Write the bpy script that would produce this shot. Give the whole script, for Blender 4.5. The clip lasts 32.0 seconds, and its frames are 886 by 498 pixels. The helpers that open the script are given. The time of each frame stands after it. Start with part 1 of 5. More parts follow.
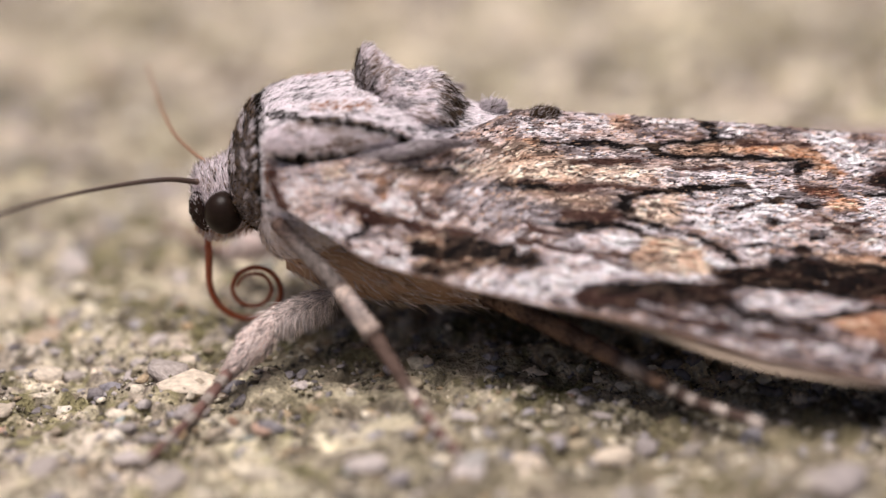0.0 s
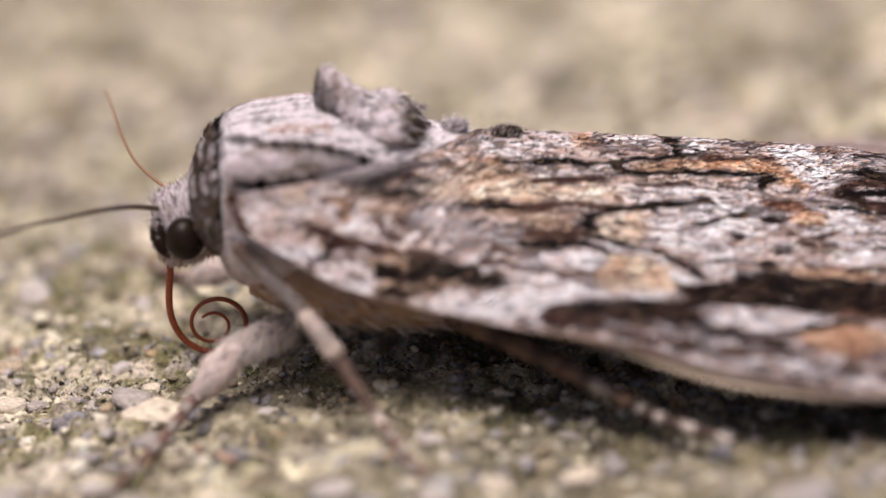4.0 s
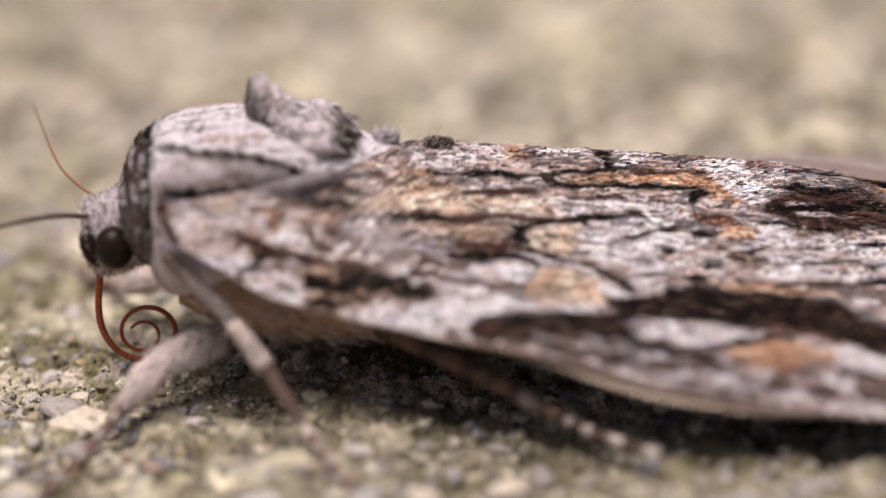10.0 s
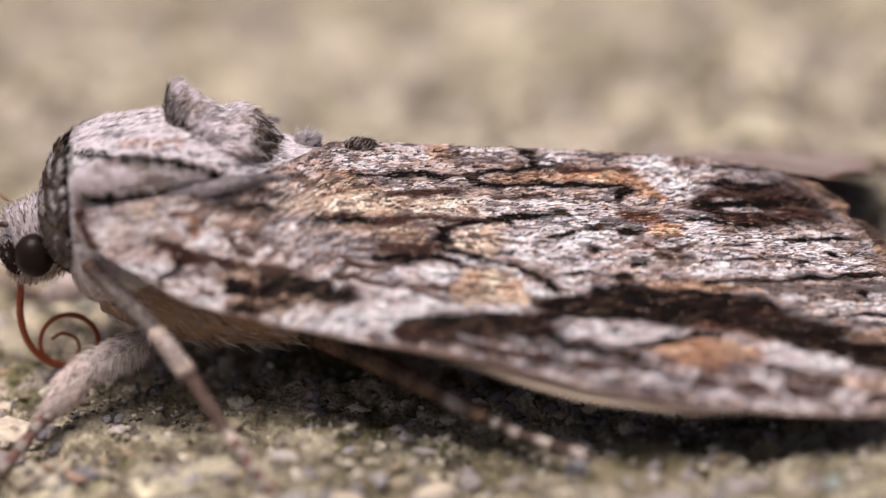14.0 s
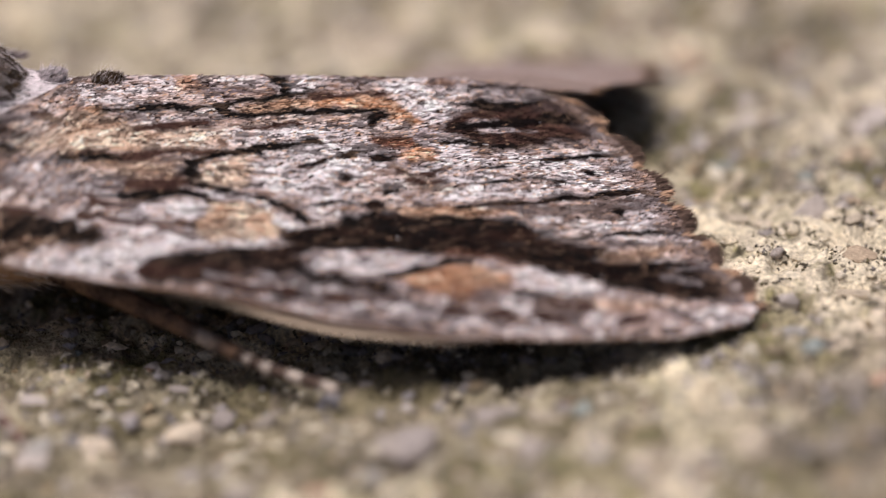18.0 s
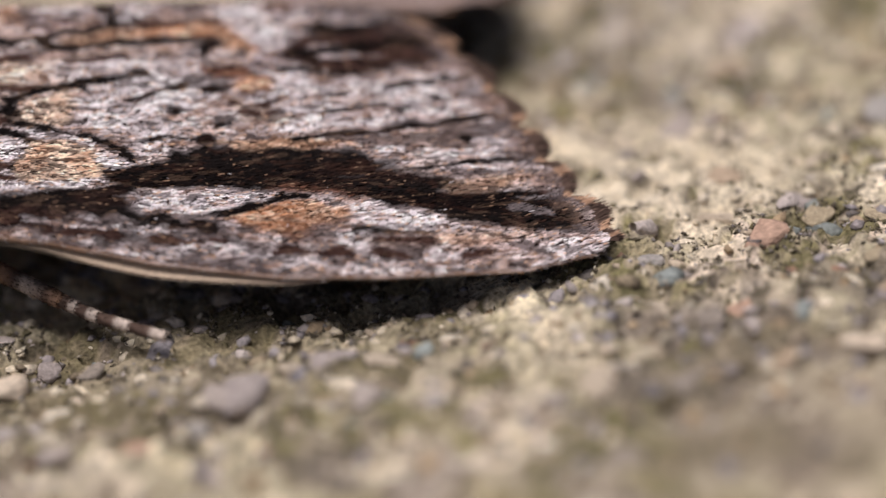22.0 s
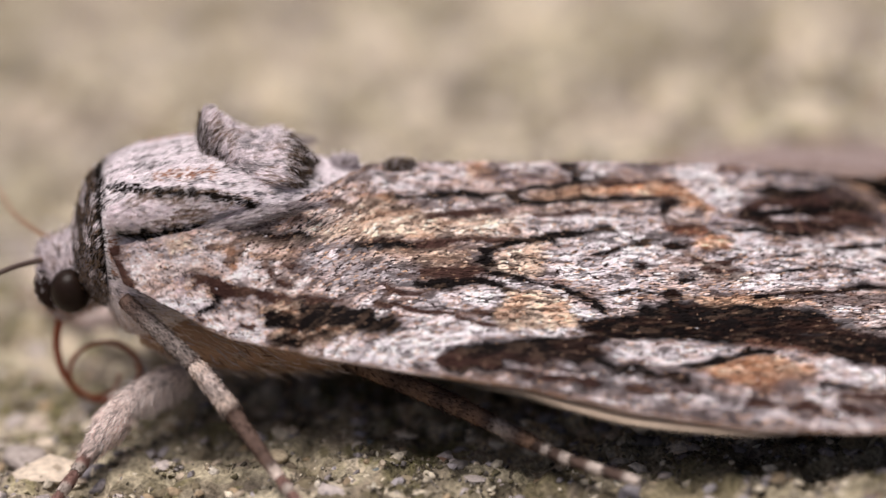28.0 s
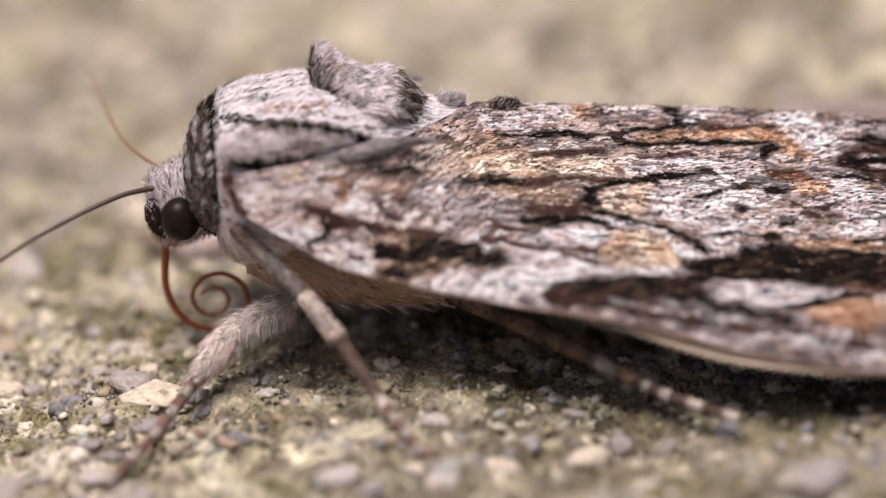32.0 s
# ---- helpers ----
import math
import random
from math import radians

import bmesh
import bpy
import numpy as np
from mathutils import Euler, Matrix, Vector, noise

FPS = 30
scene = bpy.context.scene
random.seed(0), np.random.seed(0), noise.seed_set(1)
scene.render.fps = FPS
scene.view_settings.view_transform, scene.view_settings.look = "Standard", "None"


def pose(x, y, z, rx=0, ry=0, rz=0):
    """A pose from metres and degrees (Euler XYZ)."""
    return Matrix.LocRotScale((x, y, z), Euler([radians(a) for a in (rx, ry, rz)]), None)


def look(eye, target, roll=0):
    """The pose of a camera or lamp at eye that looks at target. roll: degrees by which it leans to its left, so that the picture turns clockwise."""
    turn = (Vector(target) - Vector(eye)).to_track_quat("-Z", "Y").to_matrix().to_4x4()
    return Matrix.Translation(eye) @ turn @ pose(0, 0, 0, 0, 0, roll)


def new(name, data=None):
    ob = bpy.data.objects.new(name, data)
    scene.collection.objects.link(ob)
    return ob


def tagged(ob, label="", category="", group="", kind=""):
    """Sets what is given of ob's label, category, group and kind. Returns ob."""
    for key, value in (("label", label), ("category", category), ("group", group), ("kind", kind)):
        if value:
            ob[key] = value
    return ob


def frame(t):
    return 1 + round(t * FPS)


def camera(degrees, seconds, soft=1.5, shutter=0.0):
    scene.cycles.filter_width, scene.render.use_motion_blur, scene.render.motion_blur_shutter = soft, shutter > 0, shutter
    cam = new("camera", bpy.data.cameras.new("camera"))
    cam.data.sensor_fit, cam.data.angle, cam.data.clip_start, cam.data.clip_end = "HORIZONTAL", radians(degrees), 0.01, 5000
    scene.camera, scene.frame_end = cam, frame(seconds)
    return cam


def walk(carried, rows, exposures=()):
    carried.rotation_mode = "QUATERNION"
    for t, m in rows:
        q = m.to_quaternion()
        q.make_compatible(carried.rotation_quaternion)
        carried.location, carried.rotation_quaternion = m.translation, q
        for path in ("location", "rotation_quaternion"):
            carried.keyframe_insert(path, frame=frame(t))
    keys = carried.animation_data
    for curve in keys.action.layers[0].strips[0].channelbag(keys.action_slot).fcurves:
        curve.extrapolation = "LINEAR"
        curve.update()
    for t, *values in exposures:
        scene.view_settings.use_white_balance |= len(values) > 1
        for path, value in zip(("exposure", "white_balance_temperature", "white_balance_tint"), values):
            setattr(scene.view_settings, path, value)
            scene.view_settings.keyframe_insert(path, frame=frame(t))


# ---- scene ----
cam = camera(18.553, 32.0, soft=1.5)
cam.data.dof.use_dof = True
focus_point = new("focus_point")
cam.data.dof.focus_object = focus_point
cam.data.dof.aperture_fstop = 16.0
PATH = [
    (0, (0.00497, -0.09660, 0.04728), (0.00812, -0.00579, 0.00552), -3.720),
    (0.5, (0.00469, -0.09676, 0.04742), (0.00802, -0.00595, 0.00570), -3.784),
    (1, (0.00487, -0.09699, 0.04761), (0.00830, -0.00600, 0.00626), -3.916),
    (1.5, (0.00594, -0.09638, 0.04711), (0.01043, -0.00573, 0.00513), -3.969),
    (2, (0.00566, -0.09630, 0.04680), (0.01050, -0.00574, 0.00467), -4.220),
    (2.5, (0.00610, -0.09612, 0.04675), (0.01067, -0.00554, 0.00461), -4.343),
    (3, (0.00591, -0.09607, 0.04682), (0.01063, -0.00551, 0.00466), -4.409),
    (3.5, (0.00554, -0.09609, 0.04673), (0.01006, -0.00538, 0.00488), -4.443),
    (4, (0.00535, -0.09586, 0.04722), (0.00956, -0.00491, 0.00586), -4.588),
    (4.5, (0.00492, -0.09580, 0.04736), (0.00933, -0.00474, 0.00627), -4.473),
    (6.5, (0.00529, -0.09612, 0.04743), (0.00923, -0.00495, 0.00655), -4.701),
    (7, (0.00494, -0.09550, 0.04696), (0.00888, -0.00449, 0.00571), -4.396),
    (7.5, (0.00502, -0.09579, 0.04665), (0.00876, -0.00460, 0.00578), -4.285),
    (8, (0.00504, -0.09590, 0.04675), (0.00892, -0.00477, 0.00577), -4.261),
    (8.5, (0.00484, -0.09561, 0.04695), (0.00925, -0.00461, 0.00573), -4.019),
    (9, (0.00510, -0.09578, 0.04697), (0.00970, -0.00476, 0.00581), -3.901),
    (9.5, (0.00539, -0.09574, 0.04687), (0.01044, -0.00472, 0.00576), -3.830),
    (10, (0.00602, -0.09578, 0.04715), (0.01217, -0.00484, 0.00602), -3.572),
    (10.5, (0.00628, -0.09646, 0.04727), (0.01315, -0.00548, 0.00635), -3.344),
    (11, (0.00634, -0.09701, 0.04784), (0.01299, -0.00598, 0.00699), -3.395),
    (11.5, (0.00587, -0.09839, 0.04786), (0.01234, -0.00740, 0.00687), -3.533),
    (12, (0.00575, -0.09490, 0.04821), (0.01248, -0.00359, 0.00799), -3.743),
    (12.5, (0.00609, -0.09555, 0.04660), (0.01209, -0.00448, 0.00573), -3.971),
    (13, (0.00678, -0.09524, 0.04673), (0.01290, -0.00420, 0.00582), -4.170),
    (13.5, (0.00739, -0.09497, 0.04658), (0.01415, -0.00404, 0.00554), -4.231),
    (15.5, (0.01030, -0.09516, 0.04694), (0.01858, -0.00466, 0.00520), -4.399),
    (16, (0.01233, -0.09502, 0.04720), (0.02081, -0.00509, 0.00429), -4.646),
    (16.5, (0.01250, -0.09468, 0.04756), (0.02158, -0.00545, 0.00333), -4.852),
    (17, (0.01364, -0.09477, 0.04743), (0.02239, -0.00572, 0.00278), -5.326),
    (17.5, (0.01422, -0.09432, 0.04727), (0.02361, -0.00571, 0.00189), -5.476),
    (18, (0.01494, -0.09367, 0.04773), (0.02383, -0.00526, 0.00186), -5.839),
    (18.5, (0.01606, -0.09324, 0.04734), (0.02507, -0.00511, 0.00094), -6.358),
    (19, (0.01709, -0.09236, 0.04714), (0.02572, -0.00443, 0.00031), -6.886),
    (19.5, (0.01736, -0.09176, 0.04674), (0.02643, -0.00414, -0.00059), -7.286),
    (20, (0.01789, -0.09107, 0.04663), (0.02724, -0.00374, -0.00119), -7.531),
    (20.5, (0.01810, -0.09077, 0.04655), (0.02700, -0.00349, -0.00143), -7.712),
    (21, (0.01797, -0.09081, 0.04596), (0.02662, -0.00319, -0.00146), -7.878),
    (21.5, (0.01913, -0.09026, 0.04587), (0.02831, -0.00310, -0.00228), -7.698),
    (22, (0.02081, -0.08930, 0.04525), (0.02939, -0.00240, -0.00348), -7.611),
    (22.5, (0.02089, -0.08907, 0.04449), (0.02971, -0.00219, -0.00422), -7.517),
    (23, (0.02017, -0.08871, 0.04470), (0.02903, -0.00152, -0.00347), -7.530),
    (23.5, (0.01925, -0.08757, 0.04586), (0.02741, 0.00023, -0.00131), -7.494),
    (24, (0.01710, -0.08789, 0.04589), (0.02480, 0.00041, -0.00040), -6.948),
    (24.5, (0.01462, -0.08802, 0.04613), (0.02233, 0.00079, 0.00080), -6.511),
    (25, (0.01363, -0.08775, 0.04660), (0.02041, 0.00116, 0.00133), -6.931),
    (25.5, (0.01294, -0.08783, 0.04655), (0.01889, 0.00156, 0.00213), -7.152),
    (26, (0.01227, -0.08879, 0.04716), (0.01810, 0.00069, 0.00289), -6.998),
    (26.5, (0.01108, -0.08964, 0.04845), (0.01681, 0.00012, 0.00474), -6.939),
    (28.5, (0.00782, -0.09213, 0.04926), (0.01265, -0.00237, 0.00543), -6.855),
    (29, (0.00678, -0.09270, 0.04911), (0.01158, -0.00289, 0.00539), -6.984),
    (29.5, (0.00614, -0.09297, 0.04969), (0.01077, -0.00327, 0.00574), -6.805),
    (30, (0.00536, -0.09318, 0.04972), (0.01013, -0.00356, 0.00560), -6.430),
    (30.5, (0.00504, -0.09314, 0.04974), (0.00970, -0.00362, 0.00543), -6.139),
    (31, (0.00445, -0.09330, 0.04974), (0.00940, -0.00386, 0.00530), -5.701),
    (31.5, (0.00483, -0.09304, 0.04956), (0.00949, -0.00373, 0.00482), -5.792),
    (32, (0.00443, -0.09330, 0.04936), (0.00952, -0.00405, 0.00454), -5.300),]
walk(cam, [(t, look(eye, target, roll)) for t, eye, target, roll in PATH], exposures=((0, 0.12, 6600, 15), (13, 0.05, 6600, 15), (17, -0.07, 6600, 15), (21, -0.19, 6600, 15), (24, -0.25, 6600, 15), (26.5, -0.12, 6600, 15), (29, 0.05, 6600, 15), (32, 0.1, 6600, 15)))

# ---- light: a bright veiled sky and a soft, high sun ----
SUN_UP, SUN_ROUND = radians(81), radians(-125)
world = bpy.data.worlds.new("sky")
scene.world = world
world.use_nodes = True
wn = world.node_tree
sky = wn.nodes.new("ShaderNodeTexSky")
sky.sky_type, sky.sun_disc = "NISHITA", False
sky.sun_elevation, sky.sun_rotation = SUN_UP, SUN_ROUND
sky.air_density, sky.dust_density = 0.7, 6.0
wn.links.new(sky.outputs["Color"], wn.nodes["Background"].inputs["Color"])
wn.nodes["Background"].inputs["Strength"].default_value = 0.062
sun = new("sun", bpy.data.lights.new("sun", "SUN"))
sun.data.energy, sun.data.angle, sun.data.color = 3.5, radians(36), (1.0, 0.965, 0.925)
sun.matrix_world = look((math.sin(SUN_ROUND) * math.cos(SUN_UP), math.cos(SUN_ROUND) * math.cos(SUN_UP), math.sin(SUN_UP)), (0, 0, 0))

MM = 0.001
rng = np.random.default_rng(7)


# ---- numbers ----
def lattice(ix, iy, iz, seed):
    h = (ix * 374761393 + iy * 668265263 + iz * 2147483647 + seed * 1274126177) & 0xFFFFFFFF
    h = ((h ^ (h >> 13)) * 1274126177) & 0xFFFFFFFF
    return ((h ^ (h >> 16)) & 0xFFFF) / 65535.0


def grain(x, y, z=0.0, seed=0):
    """Smooth value noise from 0 to 1."""
    x, y, z = np.broadcast_arrays(np.asarray(x, float), np.asarray(y, float), np.asarray(z, float))
    ix, iy, iz = (np.floor(a).astype(np.int64) for a in (x, y, z))
    fx, fy, fz = x - ix, y - iy, z - iz
    fx, fy, fz = (a * a * (3 - 2 * a) for a in (fx, fy, fz))
    out = 0.0
    for dx in (0, 1):
        for dy in (0, 1):
            for dz in (0, 1):
                w = (fx if dx else 1 - fx) * (fy if dy else 1 - fy) * (fz if dz else 1 - fz)
                out = out + w * lattice(ix + dx, iy + dy, iz + dz, seed)
    return out


def cloud(x, y, z=0.0, octaves=4, seed=0):
    out, size, total = 0.0, 1.0, 0.0
    for o in range(octaves):
        k = 2.03 ** o
        out = out + size * grain(np.asarray(x) * k, np.asarray(y) * k, np.asarray(z) * k, seed + o)
        total, size = total + size, size * 0.5
    return out / total


def smooth(a, b, x):
    k = np.clip((x - a) / (b - a), 0, 1)
    return k * k * (3 - 2 * k)


def knots(x, *pairs):
    """A curve through a few (place, value) pairs."""
    return np.interp(x, [p[0] for p in pairs], [p[1] for p in pairs])


# ---- materials ----
def material(name, rough=0.7, bump=0.0, scale=2000.0, attribute=None, colour=(0.5, 0.5, 0.5), colour2=None, metal=0.0, spec=0.5, vary=0.15, sheen=0.0, through_light=0.0, relief_depth=0.00006):
    """Colour (plain, mixed by noise, or the mesh's own tint), with grain at two sizes and a fine relief."""
    m = bpy.data.materials.new(name)
    m.use_nodes = True
    nodes, links = m.node_tree.nodes, m.node_tree.links
    b = nodes["Principled BSDF"]
    coord = nodes.new("ShaderNodeTexCoord")
    fine, broad = nodes.new("ShaderNodeTexNoise"), nodes.new("ShaderNodeTexNoise")
    fine.inputs["Scale"].default_value, broad.inputs["Scale"].default_value = scale, scale * 0.17
    fine.inputs["Detail"].default_value = broad.inputs["Detail"].default_value = 4
    for n in (fine, broad):
        links.new(coord.outputs["Object"], n.inputs["Vector"])
    if attribute:
        src = nodes.new("ShaderNodeAttribute")
        src.attribute_name = attribute
        base = src.outputs["Color"]
    else:
        mix = nodes.new("ShaderNodeMix")
        mix.data_type = "RGBA"
        mix.inputs["A"].default_value, mix.inputs["B"].default_value = (*colour, 1), (*(colour2 or colour), 1)
        links.new(broad.outputs["Fac"], mix.inputs["Factor"])
        base = mix.outputs["Result"]
    scale_node = nodes.new("ShaderNodeMapRange")
    scale_node.inputs["From Min"].default_value, scale_node.inputs["From Max"].default_value = 0.3, 0.7
    scale_node.inputs["To Min"].default_value, scale_node.inputs["To Max"].default_value = 1 - vary, 1 + vary
    links.new(fine.outputs["Fac"], scale_node.inputs["Value"])
    tone = nodes.new("ShaderNodeHueSaturation")
    links.new(scale_node.outputs["Result"], tone.inputs["Value"])
    links.new(base, tone.inputs["Color"])
    links.new(tone.outputs["Color"], b.inputs["Base Color"])
    b.inputs["Roughness"].default_value, b.inputs["Metallic"].default_value = rough, metal
    b.inputs["Specular IOR Level"].default_value = spec
    b.inputs["Sheen Weight"].default_value = sheen
    if bump:
        relief = nodes.new("ShaderNodeBump")
        relief.inputs["Strength"].default_value, relief.inputs["Distance"].default_value = bump, relief_depth
        links.new(fine.outputs["Fac"], relief.inputs["Height"])
        links.new(relief.outputs["Normal"], b.inputs["Normal"])
    if through_light:
        thin, blend = nodes.new("ShaderNodeBsdfTranslucent"), nodes.new("ShaderNodeMixShader")
        blend.inputs["Fac"].default_value = through_light
        links.new(tone.outputs["Color"], thin.inputs["Color"])
        links.new(b.outputs["BSDF"], blend.inputs[1])
        links.new(thin.outputs["BSDF"], blend.inputs[2])
        links.new(blend.outputs["Shader"], nodes["Material Output"].inputs["Surface"])
    return m


M_WING = material("wing_membrane", rough=0.8, bump=0.5, scale=9000, attribute="tint", spec=0.03)
M_SCALE = material("wing_scale", rough=0.55, scale=9000, attribute="tint", spec=0.04, vary=0.1)
M_FUR = material("moth_fur", rough=0.6, scale=6000, attribute="tint", spec=0.15, vary=0.1, through_light=0.4)
M_SKIN = material("moth_cuticle", rough=0.8, bump=0.6, scale=7000, attribute="tint", spec=0.2)
M_EYE = material("moth_eye", rough=0.32, bump=0.06, scale=16000, colour=(0.012, 0.007, 0.005), colour2=(0.020, 0.012, 0.009), spec=0.12)
M_TONGUE = material("proboscis", rough=0.35, bump=0.15, scale=9000, colour=(0.36, 0.085, 0.028), colour2=(0.24, 0.05, 0.02), spec=0.5)
M_ANTENNA = material("antenna", rough=0.5, bump=0.3, scale=12000, colour=(0.055, 0.035, 0.028), colour2=(0.10, 0.06, 0.045))
M_FEELER = material("antenna_far", rough=0.5, bump=0.3, scale=12000, colour=(0.22, 0.11, 0.06), colour2=(0.30, 0.16, 0.09))
M_GROUND = material("concrete", rough=0.9, bump=1.0, scale=5200, attribute="tint", spec=0.2, vary=0.42, relief_depth=0.00022)
M_STONE = material("sand_grain", rough=0.8, bump=0.9, scale=5000, attribute="tint", spec=0.25, vary=0.3, relief_depth=0.00012)


# ---- mesh helpers, in millimetres ----
def part(name, verts, faces, mat, parent=None, label="", tint=None, at=None, flat=False):
    """One mesh object; tint: a colour for each vertex; at: where its origin lies."""
    v = np.asarray(verts, float)
    if at is not None:
        v = v - np.asarray(at, float)
    me = bpy.data.meshes.new(name)
    v = v * MM
    if isinstance(faces, np.ndarray):
        n, k = faces.shape
        me.vertices.add(len(v))
        me.vertices.foreach_set("co", v.ravel())
        me.loops.add(n * k)
        me.loops.foreach_set("vertex_index", faces.ravel().astype(np.int32))
        me.polygons.add(n)
        me.polygons.foreach_set("loop_start", np.arange(0, n * k, k, dtype=np.int32))
        me.update(calc_edges=True)
    else:
        me.from_pydata([tuple(p) for p in v], [], faces)
    if not flat:
        me.polygons.foreach_set("use_smooth", np.ones(len(me.polygons), bool))
    if tint is not None:
        col = np.ones((len(v), 4))
        col[:, :3] = np.broadcast_to(np.asarray(tint, float), (len(v), 3))
        me.color_attributes.new("tint", "FLOAT_COLOR", "POINT").data.foreach_set("color", col.ravel())
    me.materials.append(mat)
    ob = new(name, me)
    ob.parent = parent
    ob.location = Vector([float(c) * MM for c in (at if at is not None else (0, 0, 0))])
    up = parent
    while up is not None:
        ob.location -= up.location
        up = up.parent
    if label:
        ob["label"] = label
    return ob


def sheet(nu, nv, loop_v=False):
    """Quads of an nu x nv grid of vertices (u major)."""
    i, j = np.meshgrid(np.arange(nu - 1), np.arange(nv if loop_v else nv - 1), indexing="ij")
    k = (j + 1) % nv
    return np.stack([i * nv + j, (i + 1) * nv + j, (i + 1) * nv + k, i * nv + k], -1).reshape(-1, 4)


def tube(points, radii, n=10, squash=1.0):
    """A closed sweep of round sections along a line."""
    p = np.asarray(points, float)
    r = np.broadcast_to(np.asarray(radii, float), (len(p),))
    way = np.gradient(p, axis=0)
    way /= np.linalg.norm(way, axis=1)[:, None]
    side = np.cross(way[0], (0.3, 0.2, 0.93))
    verts = []
    for c, w, a in zip(p, way, r):
        side = side - w * (side @ w)
        side /= np.linalg.norm(side)
        up = np.cross(w, side)
        for k in range(n):
            t = 2 * math.pi * k / n
            verts.append(c + a * (math.cos(t) * side + squash * math.sin(t) * up))
    faces = [tuple(int(q) for q in f) for f in sheet(len(p), n, True)]
    faces.append(tuple(range(n))[::-1])
    faces.append(tuple(range((len(p) - 1) * n, len(p) * n)))
    return np.array(verts), faces


def spline(points, n):
    """A smooth line through a few points, n points long."""
    p = np.asarray(points, float)
    q = np.vstack([2 * p[0] - p[1], p, 2 * p[-1] - p[-2]])
    out = []
    for s in np.linspace(0, len(p) - 1, n):
        i = min(int(s), len(p) - 2)
        t = s - i
        a, b, c, d = q[i], q[i + 1], q[i + 2], q[i + 3]
        out.append(0.5 * (2 * b + (c - a) * t + (2 * a - 5 * b + 4 * c - d) * t * t + (3 * b - a - 3 * c + d) * t ** 3))
    return np.array(out)


def blades(root, way, length, width, bend, colour, up):
    """Many tapered hairs or scales: five vertices and three faces each, as one mesh."""
    n = len(root)
    way = way / np.linalg.norm(way, axis=1)[:, None]
    side = np.cross(way, up + 0.35 * rng.normal(size=(n, 3)))
    side /= np.linalg.norm(side, axis=1)[:, None] + 1e-9
    w, l = np.asarray(width)[:, None] * side, np.asarray(length)[:, None]
    mid, tip = root + way * l * 0.55, root + way * l + bend * l
    v = np.stack([root - w * 0.6, root + w * 0.6, mid + w, mid - w, tip], 1).reshape(-1, 3)
    k = (np.arange(n) * 5)[:, None]
    tri = np.concatenate([k + [0, 1, 2], k + [0, 2, 3], k + [3, 2, 4]], 1).reshape(-1, 3)
    # roots darker than tips: shade between the hairs put into the colour
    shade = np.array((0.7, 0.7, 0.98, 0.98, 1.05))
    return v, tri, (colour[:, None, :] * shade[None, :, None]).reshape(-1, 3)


# ---- the ground: one weathered concrete slab ----
CHALK, SAND, SLATE, UMBER, MOSS = (np.array(c) for c in ((0.80, 0.70, 0.54), (0.50, 0.415, 0.32), (0.215, 0.19, 0.195), (0.105, 0.088, 0.064), (0.23, 0.205, 0.105)))

ROSY = np.array((0.56, 0.455, 0.385))


def relief(x, y):
    """Height of the slab, in millimetres."""
    broad = cloud(x / 9, y / 9, 0, 3, 3) - 0.5
    lumps = cloud(x / 1.5, y / 1.5, 0, 4, 11) - 0.5
    pits = smooth(0.56, 0.70, cloud(x / 1.1, y / 1.1, 0, 2, 29))
    fine = cloud(x / 0.28, y / 0.28, 0, 2, 41) - 0.5
    near = np.clip(1.6 - np.hypot(x - 15, y - 10) / 300, 0.0, 1)
    hollow = smooth(9, 14, x) * smooth(33, 28, x) * smooth(-15.5, -11.5, y) * smooth(4, -2, y)
    return near * (0.8 * broad + 0.85 * lumps - 0.4 * pits + 0.3 * fine) - 0.15 - 0.6 * hollow


def chalky(x, y):
    """Share of the bare, chalky field that lies beyond the moth's tail."""
    return smooth(1.2, 0.7, np.hypot((x - 37.5) / 5.5, (y + 5.5) / 5.0))


